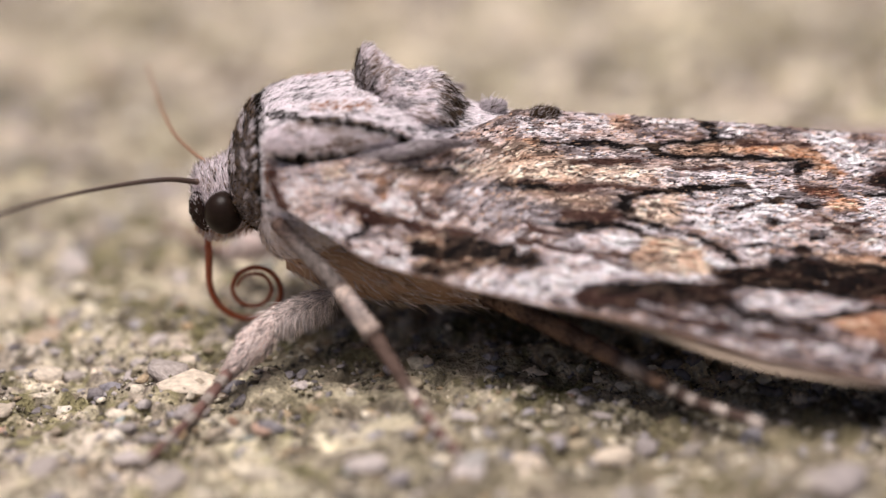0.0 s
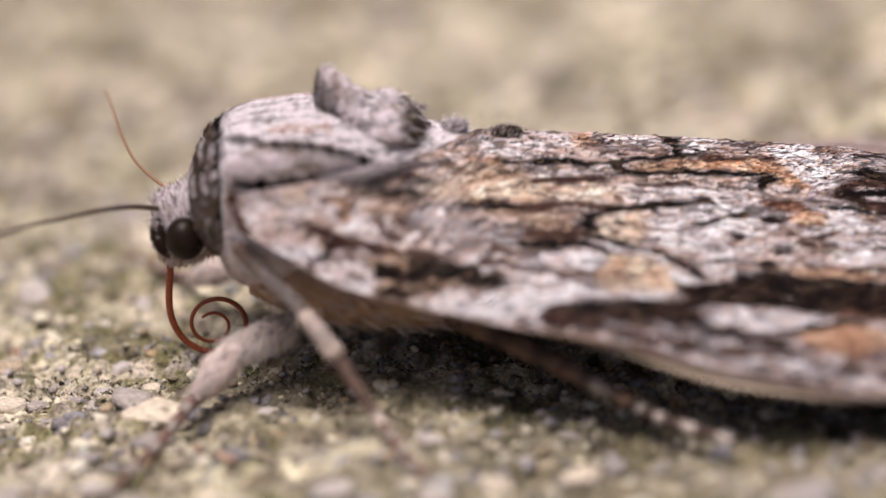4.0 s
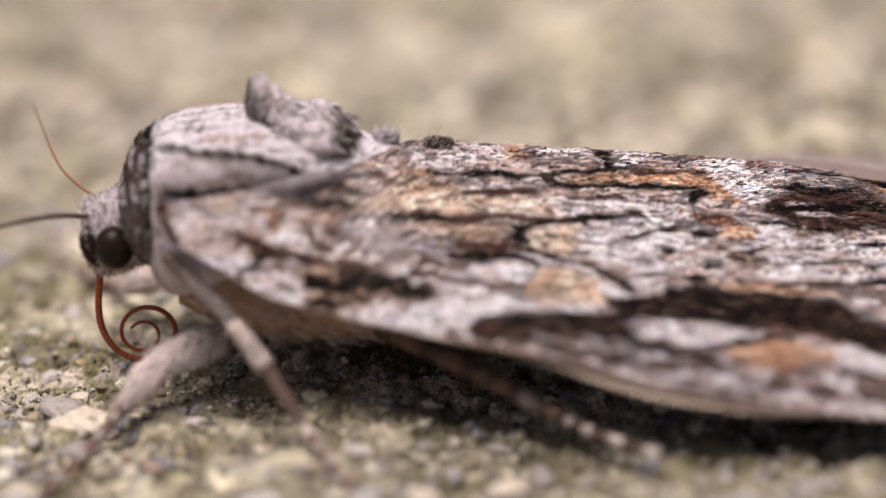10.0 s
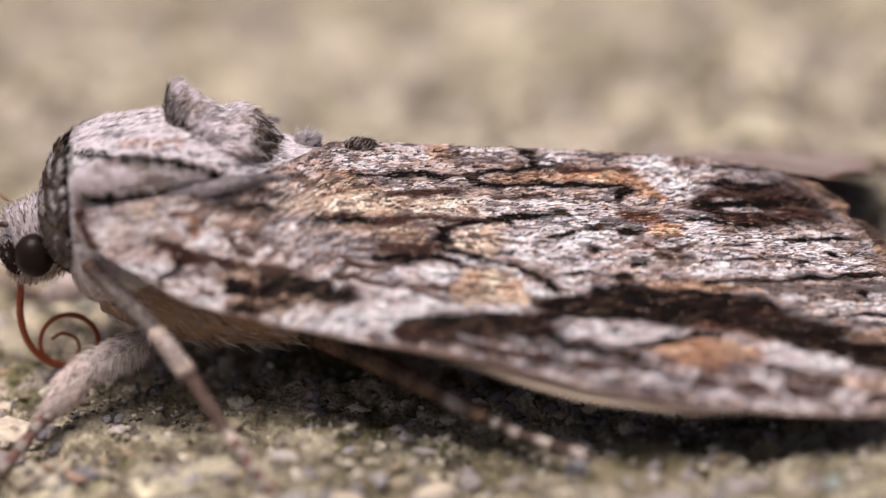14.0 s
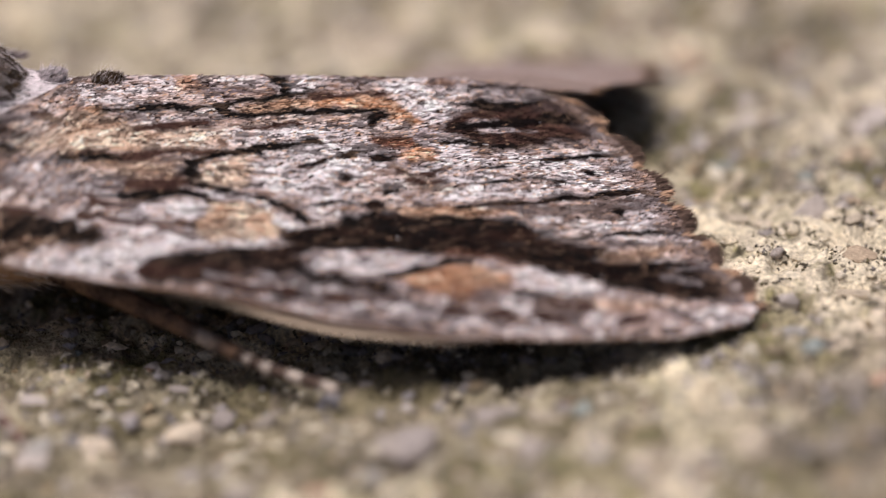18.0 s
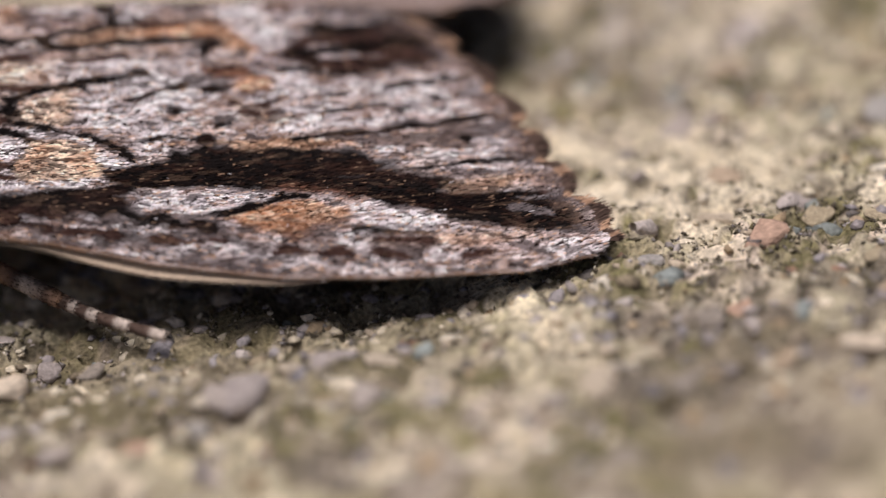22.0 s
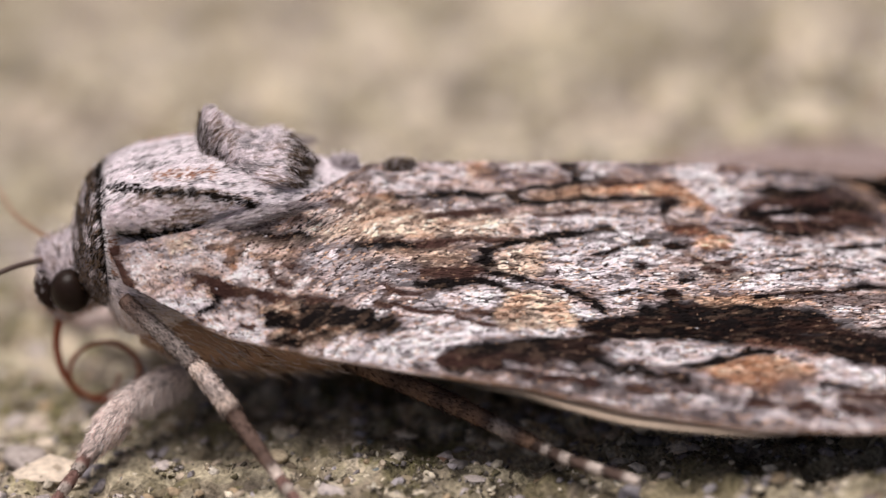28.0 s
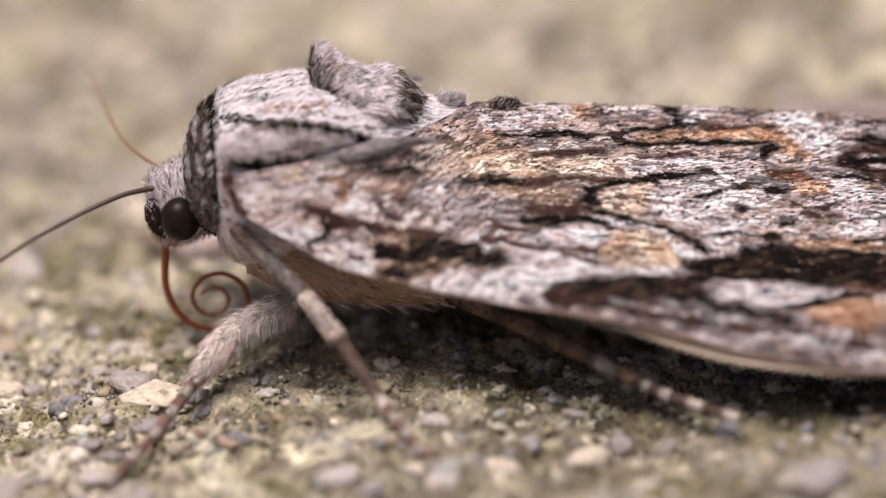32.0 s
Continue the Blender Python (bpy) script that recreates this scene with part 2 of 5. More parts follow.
def slab_colour(x, y):
    x, y = np.asarray(x, float), np.asarray(y, float)
    stain = cloud(x / 2.6, y / 2.6, 0, 4, 61)[:, None]
    dirt = smooth(0.46, 0.58, cloud(x / 0.55, y / 0.55, 0, 3, 71))[:, None]
    speck = cloud(x / 0.25, y / 0.25, 0, 2, 83)[:, None]
    c = SAND + (CHALK - SAND) * smooth(0.36, 0.50, stain)
    c = c + (ROSY - c) * 0.7 * smooth(0.48, 0.62, cloud(x / 4.2, y / 4.2, 0, 3, 151))[:, None]
    c = c + (SLATE * 1.5 - c) * 0.5 * smooth(0.56, 0.66, cloud(x / 2.1, y / 2.1, 0, 3, 97))[:, None]
    c = c + (MOSS - c) * 0.95 * dirt * smooth(0.70, 0.48, stain)
    pock = smooth(0.57, 0.66, cloud(x / 0.42, y / 0.42, 0, 2, 113))[:, None]
    c = c + (UMBER * 0.9 - c) * 0.92 * pock
    c = c * (0.70 + 0.58 * smooth(0.38, 0.62, cloud(x / 3.4, y / 3.4, 0, 3, 131)))[:, None]
    c = c * (0.65 + 0.7 * speck)
    # cream crusts between darker, mossy and rosy-brown hollows
    crust = cloud(x / 1.9, y / 1.9, 0, 3, 211)[:, None]
    c = c + (CHALK * (0.70 + 0.5 * speck) - c) * 0.5 * smooth(0.51, 0.58, crust)
    c = c + (np.where(stain > 0.5, ROSY * 0.36, MOSS * 0.85) * (0.6 + 0.8 * speck) - c) * 0.68 * smooth(0.48, 0.39, crust)
    # bare chalk with olive crumbs
    bare = chalky(x, y)[:, None] * smooth(0.62, 0.50, cloud(x / 0.8, y / 0.8, 0, 3, 191))[:, None]
    c = c + (CHALK * (0.72 + 0.5 * speck) - c) * 0.6 * bare
    # wide olive weathering
    age = smooth(0.46, 0.58, cloud(x / 5.5, y / 5.5, 0, 3, 223))[:, None]
    c = c + (c * (0.60, 0.62, 0.52) - c) * 0.46 * age
    # a broad brown-grey stain
    blot = np.hypot((x - 38.5) / 5.5, (y + 21.5) / 4.2) + 0.9 * (cloud(x / 3, y / 3, 0, 3, 171) - 0.5)
    c = c + (np.array((0.25, 0.205, 0.16)) - c) * (0.62 * smooth(1.15, 0.7, blot))[:, None]
    # mossy, dirty ground where the moth sits, with its soft shade painted in
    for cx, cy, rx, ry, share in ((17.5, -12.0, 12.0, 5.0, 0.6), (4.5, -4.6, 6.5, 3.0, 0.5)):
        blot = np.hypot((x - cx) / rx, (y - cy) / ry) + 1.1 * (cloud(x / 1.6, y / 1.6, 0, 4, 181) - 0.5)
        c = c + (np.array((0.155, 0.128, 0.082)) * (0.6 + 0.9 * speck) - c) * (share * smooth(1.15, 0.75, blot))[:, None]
    # one even tone far out, where the material's own grain takes over
    far = smooth(110, 320, np.hypot(x - 15, y - 5))[:, None]
    return c + (np.array((0.50, 0.435, 0.34)) - c) * far


def axis(lo, hi, step):
    """Even steps inside, growing ever wider out to the horizon."""
    inner = np.arange(lo, hi + step / 2, step)
    grow = step * np.cumsum(1.32 ** np.arange(1, 44))
    grow = grow[grow < 60000]
    return np.concatenate([lo - grow[::-1], inner, hi + grow])


def make_ground():
    xs, ys = axis(-22, 56, 0.17), axis(-24, 48, 0.17)
    gx, gy = (a.ravel() for a in np.meshgrid(xs, ys, indexing="ij"))
    v = np.stack([gx, gy, relief(gx, gy)], 1)
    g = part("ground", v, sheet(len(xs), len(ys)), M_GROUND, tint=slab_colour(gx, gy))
    tagged(g, "cream weathered concrete slab with lichen stains and sand grains", "ground", kind="structure")
    return g


STONES = ((0.74, 0.63, 0.51), (0.48, 0.41, 0.33), (0.34, 0.305, 0.31), (0.25, 0.23, 0.26), (0.42, 0.31, 0.22), (0.17, 0.155, 0.155), (0.52, 0.47, 0.48), (0.34, 0.28, 0.18), (0.42, 0.24, 0.18), (0.28, 0.29, 0.31))


def pebble_mesh(seed, cuts=2):
    bm = bmesh.new()
    bmesh.ops.create_icosphere(bm, subdivisions=cuts, radius=1)
    v = np.array([p.co for p in bm.verts])
    f = np.array([[p.index for p in q.verts] for q in bm.faces])
    bm.free()
    k = 0.72 + 0.62 * cloud(v[:, 0] * 0.9 + seed * 7, v[:, 1] * 0.9, v[:, 2] * 0.9, 2, seed)
    v = v * k[:, None]
    pick = np.random.default_rng(seed)
    for _ in range(14):
        face = pick.normal(size=3)
        face /= np.linalg.norm(face)
        v = v - np.maximum(v @ face - pick.uniform(0.42, 0.78), 0)[:, None] * face
    return v, f


def make_grains(ground):
    """The sand and gravel set in the slab: the larger stones one by one, the fine grains as one mass."""
    shapes = [pebble_mesh(s) for s in range(10)]
    meshes = []
    for (v, f) in shapes:
        for c in STONES:
            pick = part("pebble", v, f, M_STONE, tint=(0.62 * np.array(c) + 0.38 * SAND * 0.85) * (0.8 + 0.4 * cloud(v[:, 0] * 2, v[:, 1] * 2, v[:, 2] * 2, 2, 5))[:, None], flat=True)
            meshes.append(pick.data)
            bpy.data.objects.remove(pick)

    placed = []

    def stone(x, y, size, shape, shade, turn, flat=0.6, sink=0.35, wide=1.0):
        ob = new("pebble", meshes[shape * len(STONES) + shade])
        ob.parent = ground
        placed.append((x, y, size * 0.55 * wide ** 0.5))
        z = float(relief(np.array([x]), np.array([y]))[0])
        ob.matrix_basis = Matrix.LocRotScale(Vector((x, y, z + size * flat * (0.28 - sink))) * MM, Euler((0.2 * math.sin(turn * 3), 0.2 * math.cos(turn * 5), turn)), Vector((size * wide, size, size * flat)) * 0.72)

    # stones that stand out: place, size, shape, shade, turn, flatness, sinking, length
    stone(-1.8, -4.4, 1.85, 0, 0, 0.25, 0.6, 0.36, 1.5)
    stone(-2.0, -6.6, 1.10, 1, 3, 0.7, 0.8, 0.34, 1)
    stone(0.9, -6.8, 0.85, 2, 6, 1.4, 0.9, 0.34, 1)
    stone(-2.9, -3.0, 1.27, 3, 2, 2.1, 0.5, 0.34, 1.4)
    stone(-6.4, -1.2, 0.94, 4, 2, 2.8, 0.6, 0.34, 1.2)
    stone(-7.2, -2.2, 1.10, 5, 0, 3.5, 0.6, 0.34, 1.2)
    stone(-3.2, -8.4, 0.77, 6, 3, 4.2, 0.8, 0.34, 1)
    stone(-7.1, -9.6, 1.10, 7, 2, 4.9, 0.6, 0.34, 1.2)
    stone(-3.9, -9.6, 1.19, 8, 6, 5.6, 0.6, 0.34, 1.2)
    stone(-3.9, -1.3, 0.68, 9, 6, 6.3, 0.8, 0.34, 1)
    stone(-8.1, 1.1, 1.19, 0, 4, 7.0, 0.5, 0.34, 1.4)
    stone(-3.3, 0.6, 1.10, 1, 6, 7.7, 0.6, 0.34, 1.3)
    stone(8.4, -8.7, 1.02, 2, 6, 8.4, 0.6, 0.34, 1.2)
    stone(4.5, -11.9, 1.19, 3, 6, 9.1, 0.6, 0.34, 1.3)
    stone(10.4, -12.0, 1.19, 4, 0, 9.8, 0.6, 0.34, 1.2)
    stone(13.7, -11.6, 1.36, 5, 0, 10.5, 0.6, 0.34, 1.3)
    stone(2.4, -5.2, 0.85, 6, 6, 11.2, 0.8, 0.34, 1)
    stone(6.2, -5.7, 1.02, 7, 7, 11.9, 0.5, 0.34, 1.5)
    stone(0.9, -8.3, 0.68, 8, 8, 12.6, 0.7, 0.34, 1)
    stone(38.5, -2.6, 1.61, 9, 2, 13.3, 0.7, 0.34, 1.2)
    stone(39.9, -2.2, 0.77, 0, 3, 14.0, 0.7, 0.34, 1)
    stone(41.3, -8.8, 1.10, 1, 3, 14.7, 0.5, 0.34, 1.5)
    stone(35.5, -9.6, 0.94, 2, 6, 15.4, 0.8, 0.34, 1)
    stone(39.2, -12.1, 1.10, 3, 8, 16.1, 0.6, 0.34, 1.3)
    stone(35.2, -11.6, 0.94, 4, 9, 16.8, 0.6, 0.34, 1.1)
    stone(34.4, -7.3, 0.42, 5, 4, 17.5, 0.7, 0.34, 1.3)
    stone(36.2, -6.0, 0.59, 6, 2, 18.2, 0.8, 0.34, 1)
    stone(38.9, -7.0, 1.02, 7, 4, 18.9, 0.6, 0.34, 1.3)
    stone(37.6, -15.1, 0.94, 8, 8, 19.6, 0.6, 0.34, 1.2)
    stone(24.9, -17.2, 1.19, 9, 2, 20.3, 0.6, 0.34, 1.4)
    stone(20.3, -15.4, 1.10, 0, 2, 21.0, 0.6, 0.34, 1.3)
    stone(19.4, -16.7, 0.94, 1, 9, 21.7, 0.5, 0.34, 1.3)
    stone(34.5, -19.3, 1.19, 2, 5, 22.4, 0.6, 0.34, 1.2)
    stone(38.0, -18.9, 0.94, 3, 4, 23.1, 0.6, 0.34, 1.2)
    stone(31.7, -22.6, 1.19, 4, 5, 23.8, 0.6, 0.34, 1.2)
    stone(12.4, -10.0, 0.85, 5, 7, 24.5, 0.7, 0.34, 1.2)
    stone(13.8, -10.2, 0.77, 6, 7, 25.2, 0.7, 0.34, 1)
    stone(14.9, -10.1, 0.77, 7, 3, 25.9, 0.8, 0.34, 1)
    stone(16.3, -11.1, 0.85, 8, 5, 26.6, 0.7, 0.34, 1.1)
    stone(11.2, -7.8, 0.68, 9, 7, 27.3, 0.7, 0.34, 1)
    # the other large ones
    count = 0
    while count < 258:
        x, y = (rng.uniform(-12, 50), rng.uniform(-20, 34)) if count % 6 else (rng.uniform(33, 48), rng.uniform(-16, 4))
        if -1 < x < 34 and abs(y) < 8:
            continue
        size = (0.55 + 0.9 * rng.random() ** 2) * (1.0 if count % 6 else 0.7)
        stone(x, y, size, rng.integers(10), rng.choice(10, p=SHADES) if count % 6 else rng.choice((0, 1, 4, 6)), rng.uniform(0, 6), rng.uniform(0.3, 0.55), rng.uniform(0.35, 0.6), rng.uniform(1, 1.6))
        count += 1
    # fine grains
    small = [pebble_mesh(s + 20, 1) for s in range(6)]
    vs, fs, cs, base = [], [], [], 0
    n = 14500
    px, py = rng.uniform(-20, 54, n), rng.uniform(-22, 46, n)
    thick = cloud(px / 3.0, py / 3.0, 0, 3, 15)
    size = (0.14 + 0.66 * rng.random(n) ** 2.2) * np.where(thick > 0.5, 1.1, 0.75)
    pz = relief(px, py)
    shade = rng.integers(8, size=n)
    for i in range(n):
        v, f = small[i % 6]
        a = rng.uniform(0, 6.28)
        c, s = math.cos(a), math.sin(a)
        q = v * (rng.uniform(0.8, 1.3), rng.uniform(0.6, 1.0), rng.uniform(0.35, 0.65)) * size[i] * 0.75
        q = np.stack([q[:, 0] * c - q[:, 1] * s, q[:, 0] * s + q[:, 1] * c, q[:, 2] + 0.25 * q[:, 0] * math.sin(a * 3)], 1)
        vs.append(q + (px[i], py[i], pz[i] - 0.06 * size[i]))
        fs.append(f + base)
        base += len(v)
        tone = SAND_SHADES[shade[i]] * rng.uniform(0.6, 1.15)
        cs.append(np.tile(tone + (CHALK - tone) * (0.7 * chalky(px[i], py[i])), (len(v), 1)))
    # stones of a millimetre or more, sunk flush into the slab
    n = 1700
    px, py = rng.uniform(-20, 54, n), rng.uniform(-24, 46, n)
    for i in range(n):
        v, f = small[i % 6]
        a, wide = rng.uniform(0, 6.28), rng.uniform(0.5, 1.35) * (1.25 if i % 9 == 0 else 0.8)
        c, s = math.cos(a), math.sin(a)
        q = v * (rng.uniform(0.8, 1.3), rng.uniform(0.6, 1.0), rng.uniform(0.3, 0.55)) * wide * 0.7
        q = np.stack([q[:, 0] * c - q[:, 1] * s, q[:, 0] * s + q[:, 1] * c, q[:, 2]], 1)
        vs.append(q + (px[i], py[i], float(relief(px[i:i + 1], py[i:i + 1])[0]) - 0.12 * wide))
        fs.append(f + base)
        base += len(v)
        tone = BOULDERS[rng.integers(len(BOULDERS))] * rng.uniform(0.7, 1.1)
        tone = tone + (CHALK * 0.9 - tone) * (0.75 * chalky(px[i], py[i]))
        cs.append(np.tile(tone, (len(v), 1)))
    # grit: the finest crumbs, brown, olive and cream
    n = 100000
    px, py = rng.uniform(-18, 50, n), rng.uniform(-20, 30, n)
    keep = cloud(px / 1.0, py / 1.0, 0, 3, 19) > rng.uniform(0.49, 0.65, n)
    px, py = px[keep], py[keep]
    # dirt gathers round the stones
    for x, y, r in placed:
        a, d = rng.uniform(0, 6.28, 24), r * rng.uniform(0.8, 1.5, 24)
        px, py = np.append(px, x + d * np.cos(a)), np.append(py, y + d * np.sin(a))
    n = len(px)
    corner = np.array(((1, 0, 0), (-1, 0, 0), (0, 1, 0), (0, -1, 0), (0, 0, 1), (0, 0, -1)), float)
    q = corner[None] * rng.uniform(0.5, 1.1, (n, 1, 3)) + 0.3 * rng.normal(size=(n, 6, 3))
    q = q * (0.04 + 0.11 * rng.random(n) ** 2)[:, None, None] + np.stack([px, py, relief(px, py) + 0.03], 1)[:, None]
    tri = np.array(((0, 2, 4), (2, 1, 4), (1, 3, 4), (3, 0, 4), (2, 0, 5), (1, 2, 5), (3, 1, 5), (0, 3, 5)))
    vs.append(q.reshape(-1, 3))
    fs.append((tri[None] + (base + 6 * np.arange(n))[:, None, None]).reshape(-1, 3))
    kinds = np.array(((0.09, 0.075, 0.055), (0.15, 0.13, 0.075), (0.30, 0.26, 0.20), (0.55, 0.50, 0.40), (0.20, 0.18, 0.17)))
    cs.append(np.repeat(kinds[rng.choice(5, n, p=(0.30, 0.28, 0.18, 0.10, 0.14))], 6, axis=0))
    g = part("gravel", np.concatenate(vs), np.concatenate(fs), M_STONE, ground, "fine mixed sand grains set in the concrete", np.concatenate(cs), flat=True)
    tagged(g, kind="stuff")


BOULDERS = np.array(((0.74, 0.65, 0.52), (0.68, 0.60, 0.48), (0.70, 0.60, 0.46), (0.76, 0.69, 0.58), (0.42, 0.30, 0.18), (0.30, 0.28, 0.30), (0.20, 0.18, 0.17), (0.38, 0.35, 0.36), (0.33, 0.20, 0.14), (0.17, 0.14, 0.09), (0.30, 0.26, 0.16), (0.27, 0.30, 0.29)))
SAND_SHADES = np.array(((0.66, 0.58, 0.45), (0.36, 0.33, 0.34), (0.46, 0.38, 0.29), (0.46, 0.41, 0.39), (0.29, 0.235, 0.165), (0.74, 0.66, 0.52), (0.27, 0.24, 0.24), (0.38, 0.29, 0.19)))
SHADES = (0.16, 0.16, 0.15, 0.11, 0.08, 0.04, 0.14, 0.09, 0.03, 0.04)


# ---- the moth ----
moth = tagged(new("moth"), "mottled grey-brown moth with bark-like wings resting on concrete", "moth")
moth.location = Vector((15, 0, 0)) * MM
PALE, GREY, BROWN, BLACK, RUST, TAN, WHITE, CREAM, PEACH, GOLD, DUSK, RUSTY, SLATY = (np.array(c) for c in (
    (0.80, 0.725, 0.75), (0.48, 0.415, 0.43), (0.055, 0.027, 0.022), (0.006, 0.004, 0.004), (0.52, 0.25, 0.135), (0.62, 0.39, 0.265), (0.98, 0.92, 0.975), (0.93, 0.73, 0.58), (0.66, 0.48, 0.40),
    (0.24, 0.115, 0.06), (0.50, 0.45, 0.53), (0.20, 0.085, 0.055), (0.14, 0.112, 0.116)))


def inner_y(x):
    return knots(x, (2, 3.7), (6, 3.7), (8, 3.0), (10, 1.2), (11.5, -0.1), (40, -0.25))


def inner_z(x):
    return knots(x, (2, 8.3), (4.5, 8.5), (8, 8.5), (11.5, 8.45), (13.3, 8.2), (19.9, 7.2), (25.6, 6.2), (28, 5.5), (30.3, 4.72), (34, 3.6))


def costa_y(x):
    return knots(x, (2, 4.3), (4, 5.0), (8, 6.6), (12, 8.0), (15.5, 9.0), (19, 10.0), (23, 11.2), (26.5, 11.9), (31, 12.0), (34, 11.3))


def costa_z(x):
    return knots(x, (1.75, 7.5), (2.2, 7.15), (2.6, 6.95), (3.4, 6.4), (4.2, 5.95), (4.6, 5.65), (5.6, 5.15), (8, 4.6), (12, 3.9), (15.5, 3.3), (19, 2.3), (23, 1.55), (26.5, 1.2), (31, 0.55), (34, 0.3))


def wing_in(v):
    return 1.8 + 0.35 * v


def wing_out(v):
    lobes = 0.46 * np.abs(np.sin(v * math.pi * 6.5)) ** 0.7
    return knots(v, (0, 27.7), (0.02, 28.5), (0.05, 29.3), (0.10, 30.0), (0.2, 30.8), (0.36, 31.6), (0.55, 32.15), (0.73, 32.8), (0.90, 33.7), (0.955, 34.25), (1.0, 33.9)) + lobes * smooth(0.95, 0.90, v)


def wing_point(x, v, side=-1):
    y = inner_y(x) + (costa_y(x) - inner_y(x)) * v
    z = inner_z(x) + (costa_z(x) - inner_z(x)) * v
    z = z + 0.25 * np.sin(math.pi * v) * smooth(10, 16, x) * (v - 0.45) * 2
    # the front edge is rolled over
    z = z + 0.32 * np.sin(math.pi * np.clip((v - 0.72) / 0.28, 0, 1)) * smooth(8, 14, x) * smooth(34, 29, x) * (side < 0)
    z = z + 0.05 * np.sin(v * 40 + 0.2 * x) * smooth(8, 30, x)
    z = z + (0.6 * smooth(20, 28, x) * smooth(0.02, 0.25, v) - 0.18 if side > 0 else 0.0)
    return np.stack([x + (0.9 * smooth(20, 30, x) if side > 0 else 0.0), side * y, z], -1)


def ragged(c, away, half, edge):
    """How far a mark of that half width covers each place, with a torn edge."""
    return smooth(half + edge, half - edge, away + c[3] * (0.09 + 0.18 * min(half, 0.6)))


def mark(c, colour, half, *line):
    """Lays one ragged streak of colour along a line of (x, v) over the wing."""
    x, v, wide, rag, s, tint = c
    px = np.array([p[0] for p in line])
    ps = np.array([p[1] for p in line]) * span(px)
    away = np.full(len(x), 99.0)
    for x0, s0, x1, s1 in zip(px[:-1], ps[:-1], px[1:], ps[1:]):
        ux, us = x1 - x0, s1 - s0
        k = np.clip(((x - x0) * ux + (s - s0) * us) / (ux * ux + us * us + 1e-9), 0, 1)
        away = np.minimum(away, np.hypot(x - x0 - k * ux, s - s0 - k * us))
    on = ragged(c, away, half * 1.12, 0.07)
    tint += (colour - tint) * on[:, None]


def patch(c, colour, edge, share, *outline):
    """Fills a ragged field, given by its outline in (x, v), with colour."""
    x, v, wide, rag, s, tint = c
    px = np.array([p[0] for p in outline])
    ps = np.array([p[1] for p in outline]) * span(px)
    away, inside = np.full(len(x), 99.0), np.zeros(len(x), bool)
    for x0, s0, x1, s1 in zip(px, ps, np.roll(px, -1), np.roll(ps, -1)):
        ux, us = x1 - x0, s1 - s0
        k = np.clip(((x - x0) * ux + (s - s0) * us) / (ux * ux + us * us + 1e-9), 0, 1)
        away = np.minimum(away, np.hypot(x - x0 - k * ux, s - s0 - k * us))
        if s0 != s1:
            inside ^= ((s0 > s) != (s1 > s)) & (x < x0 + (s - s0) * ux / us)
    on = smooth(edge, -edge, np.where(inside, -away, away) + rag * (0.08 + 0.4 * edge))
    # each field is itself streaked, finely along the wing
    fine = cloud(x / 0.35, s / 0.11, 0, 3, 311)
    if colour is GOLD:
        hue = BROWN * 0.6 + (CREAM * 0.8 - BROWN * 0.6) * smooth(0.50, 0.56, fine)[:, None]
        hue = hue + (GOLD - hue) * smooth(0.40, 0.52, cloud(x / 0.8, s / 0.3, 0, 2, 321))[:, None] * 0.4
    elif colour is BLACK:
        hue = BLACK + (RUSTY * 0.5 - BLACK) * (0.18 * smooth(0.58, 0.66, fine))[:, None]
    elif colour is WHITE or colour is PALE:
        hue = WHITE + (GREY * 0.8 - WHITE) * (0.28 * smooth(0.52, 0.62, fine))[:, None]
    elif colour is BROWN or colour is SLATY or colour is RUSTY:
        hue = colour + (BLACK - colour) * (0.7 * smooth(0.46, 0.56, fine))[:, None]
    else:
        hue = colour + (RUSTY * 0.8 - colour) * (0.30 * smooth(0.52, 0.60, fine))[:, None]
        hue = hue + (CREAM * 1.05 - hue) * (0.55 * smooth(0.47, 0.38, fine))[:, None]
    tint += (hue - tint) * (share * on)[:, None]


def span(x):
    return np.hypot(costa_y(x) - inner_y(x), costa_z(x) - inner_z(x))


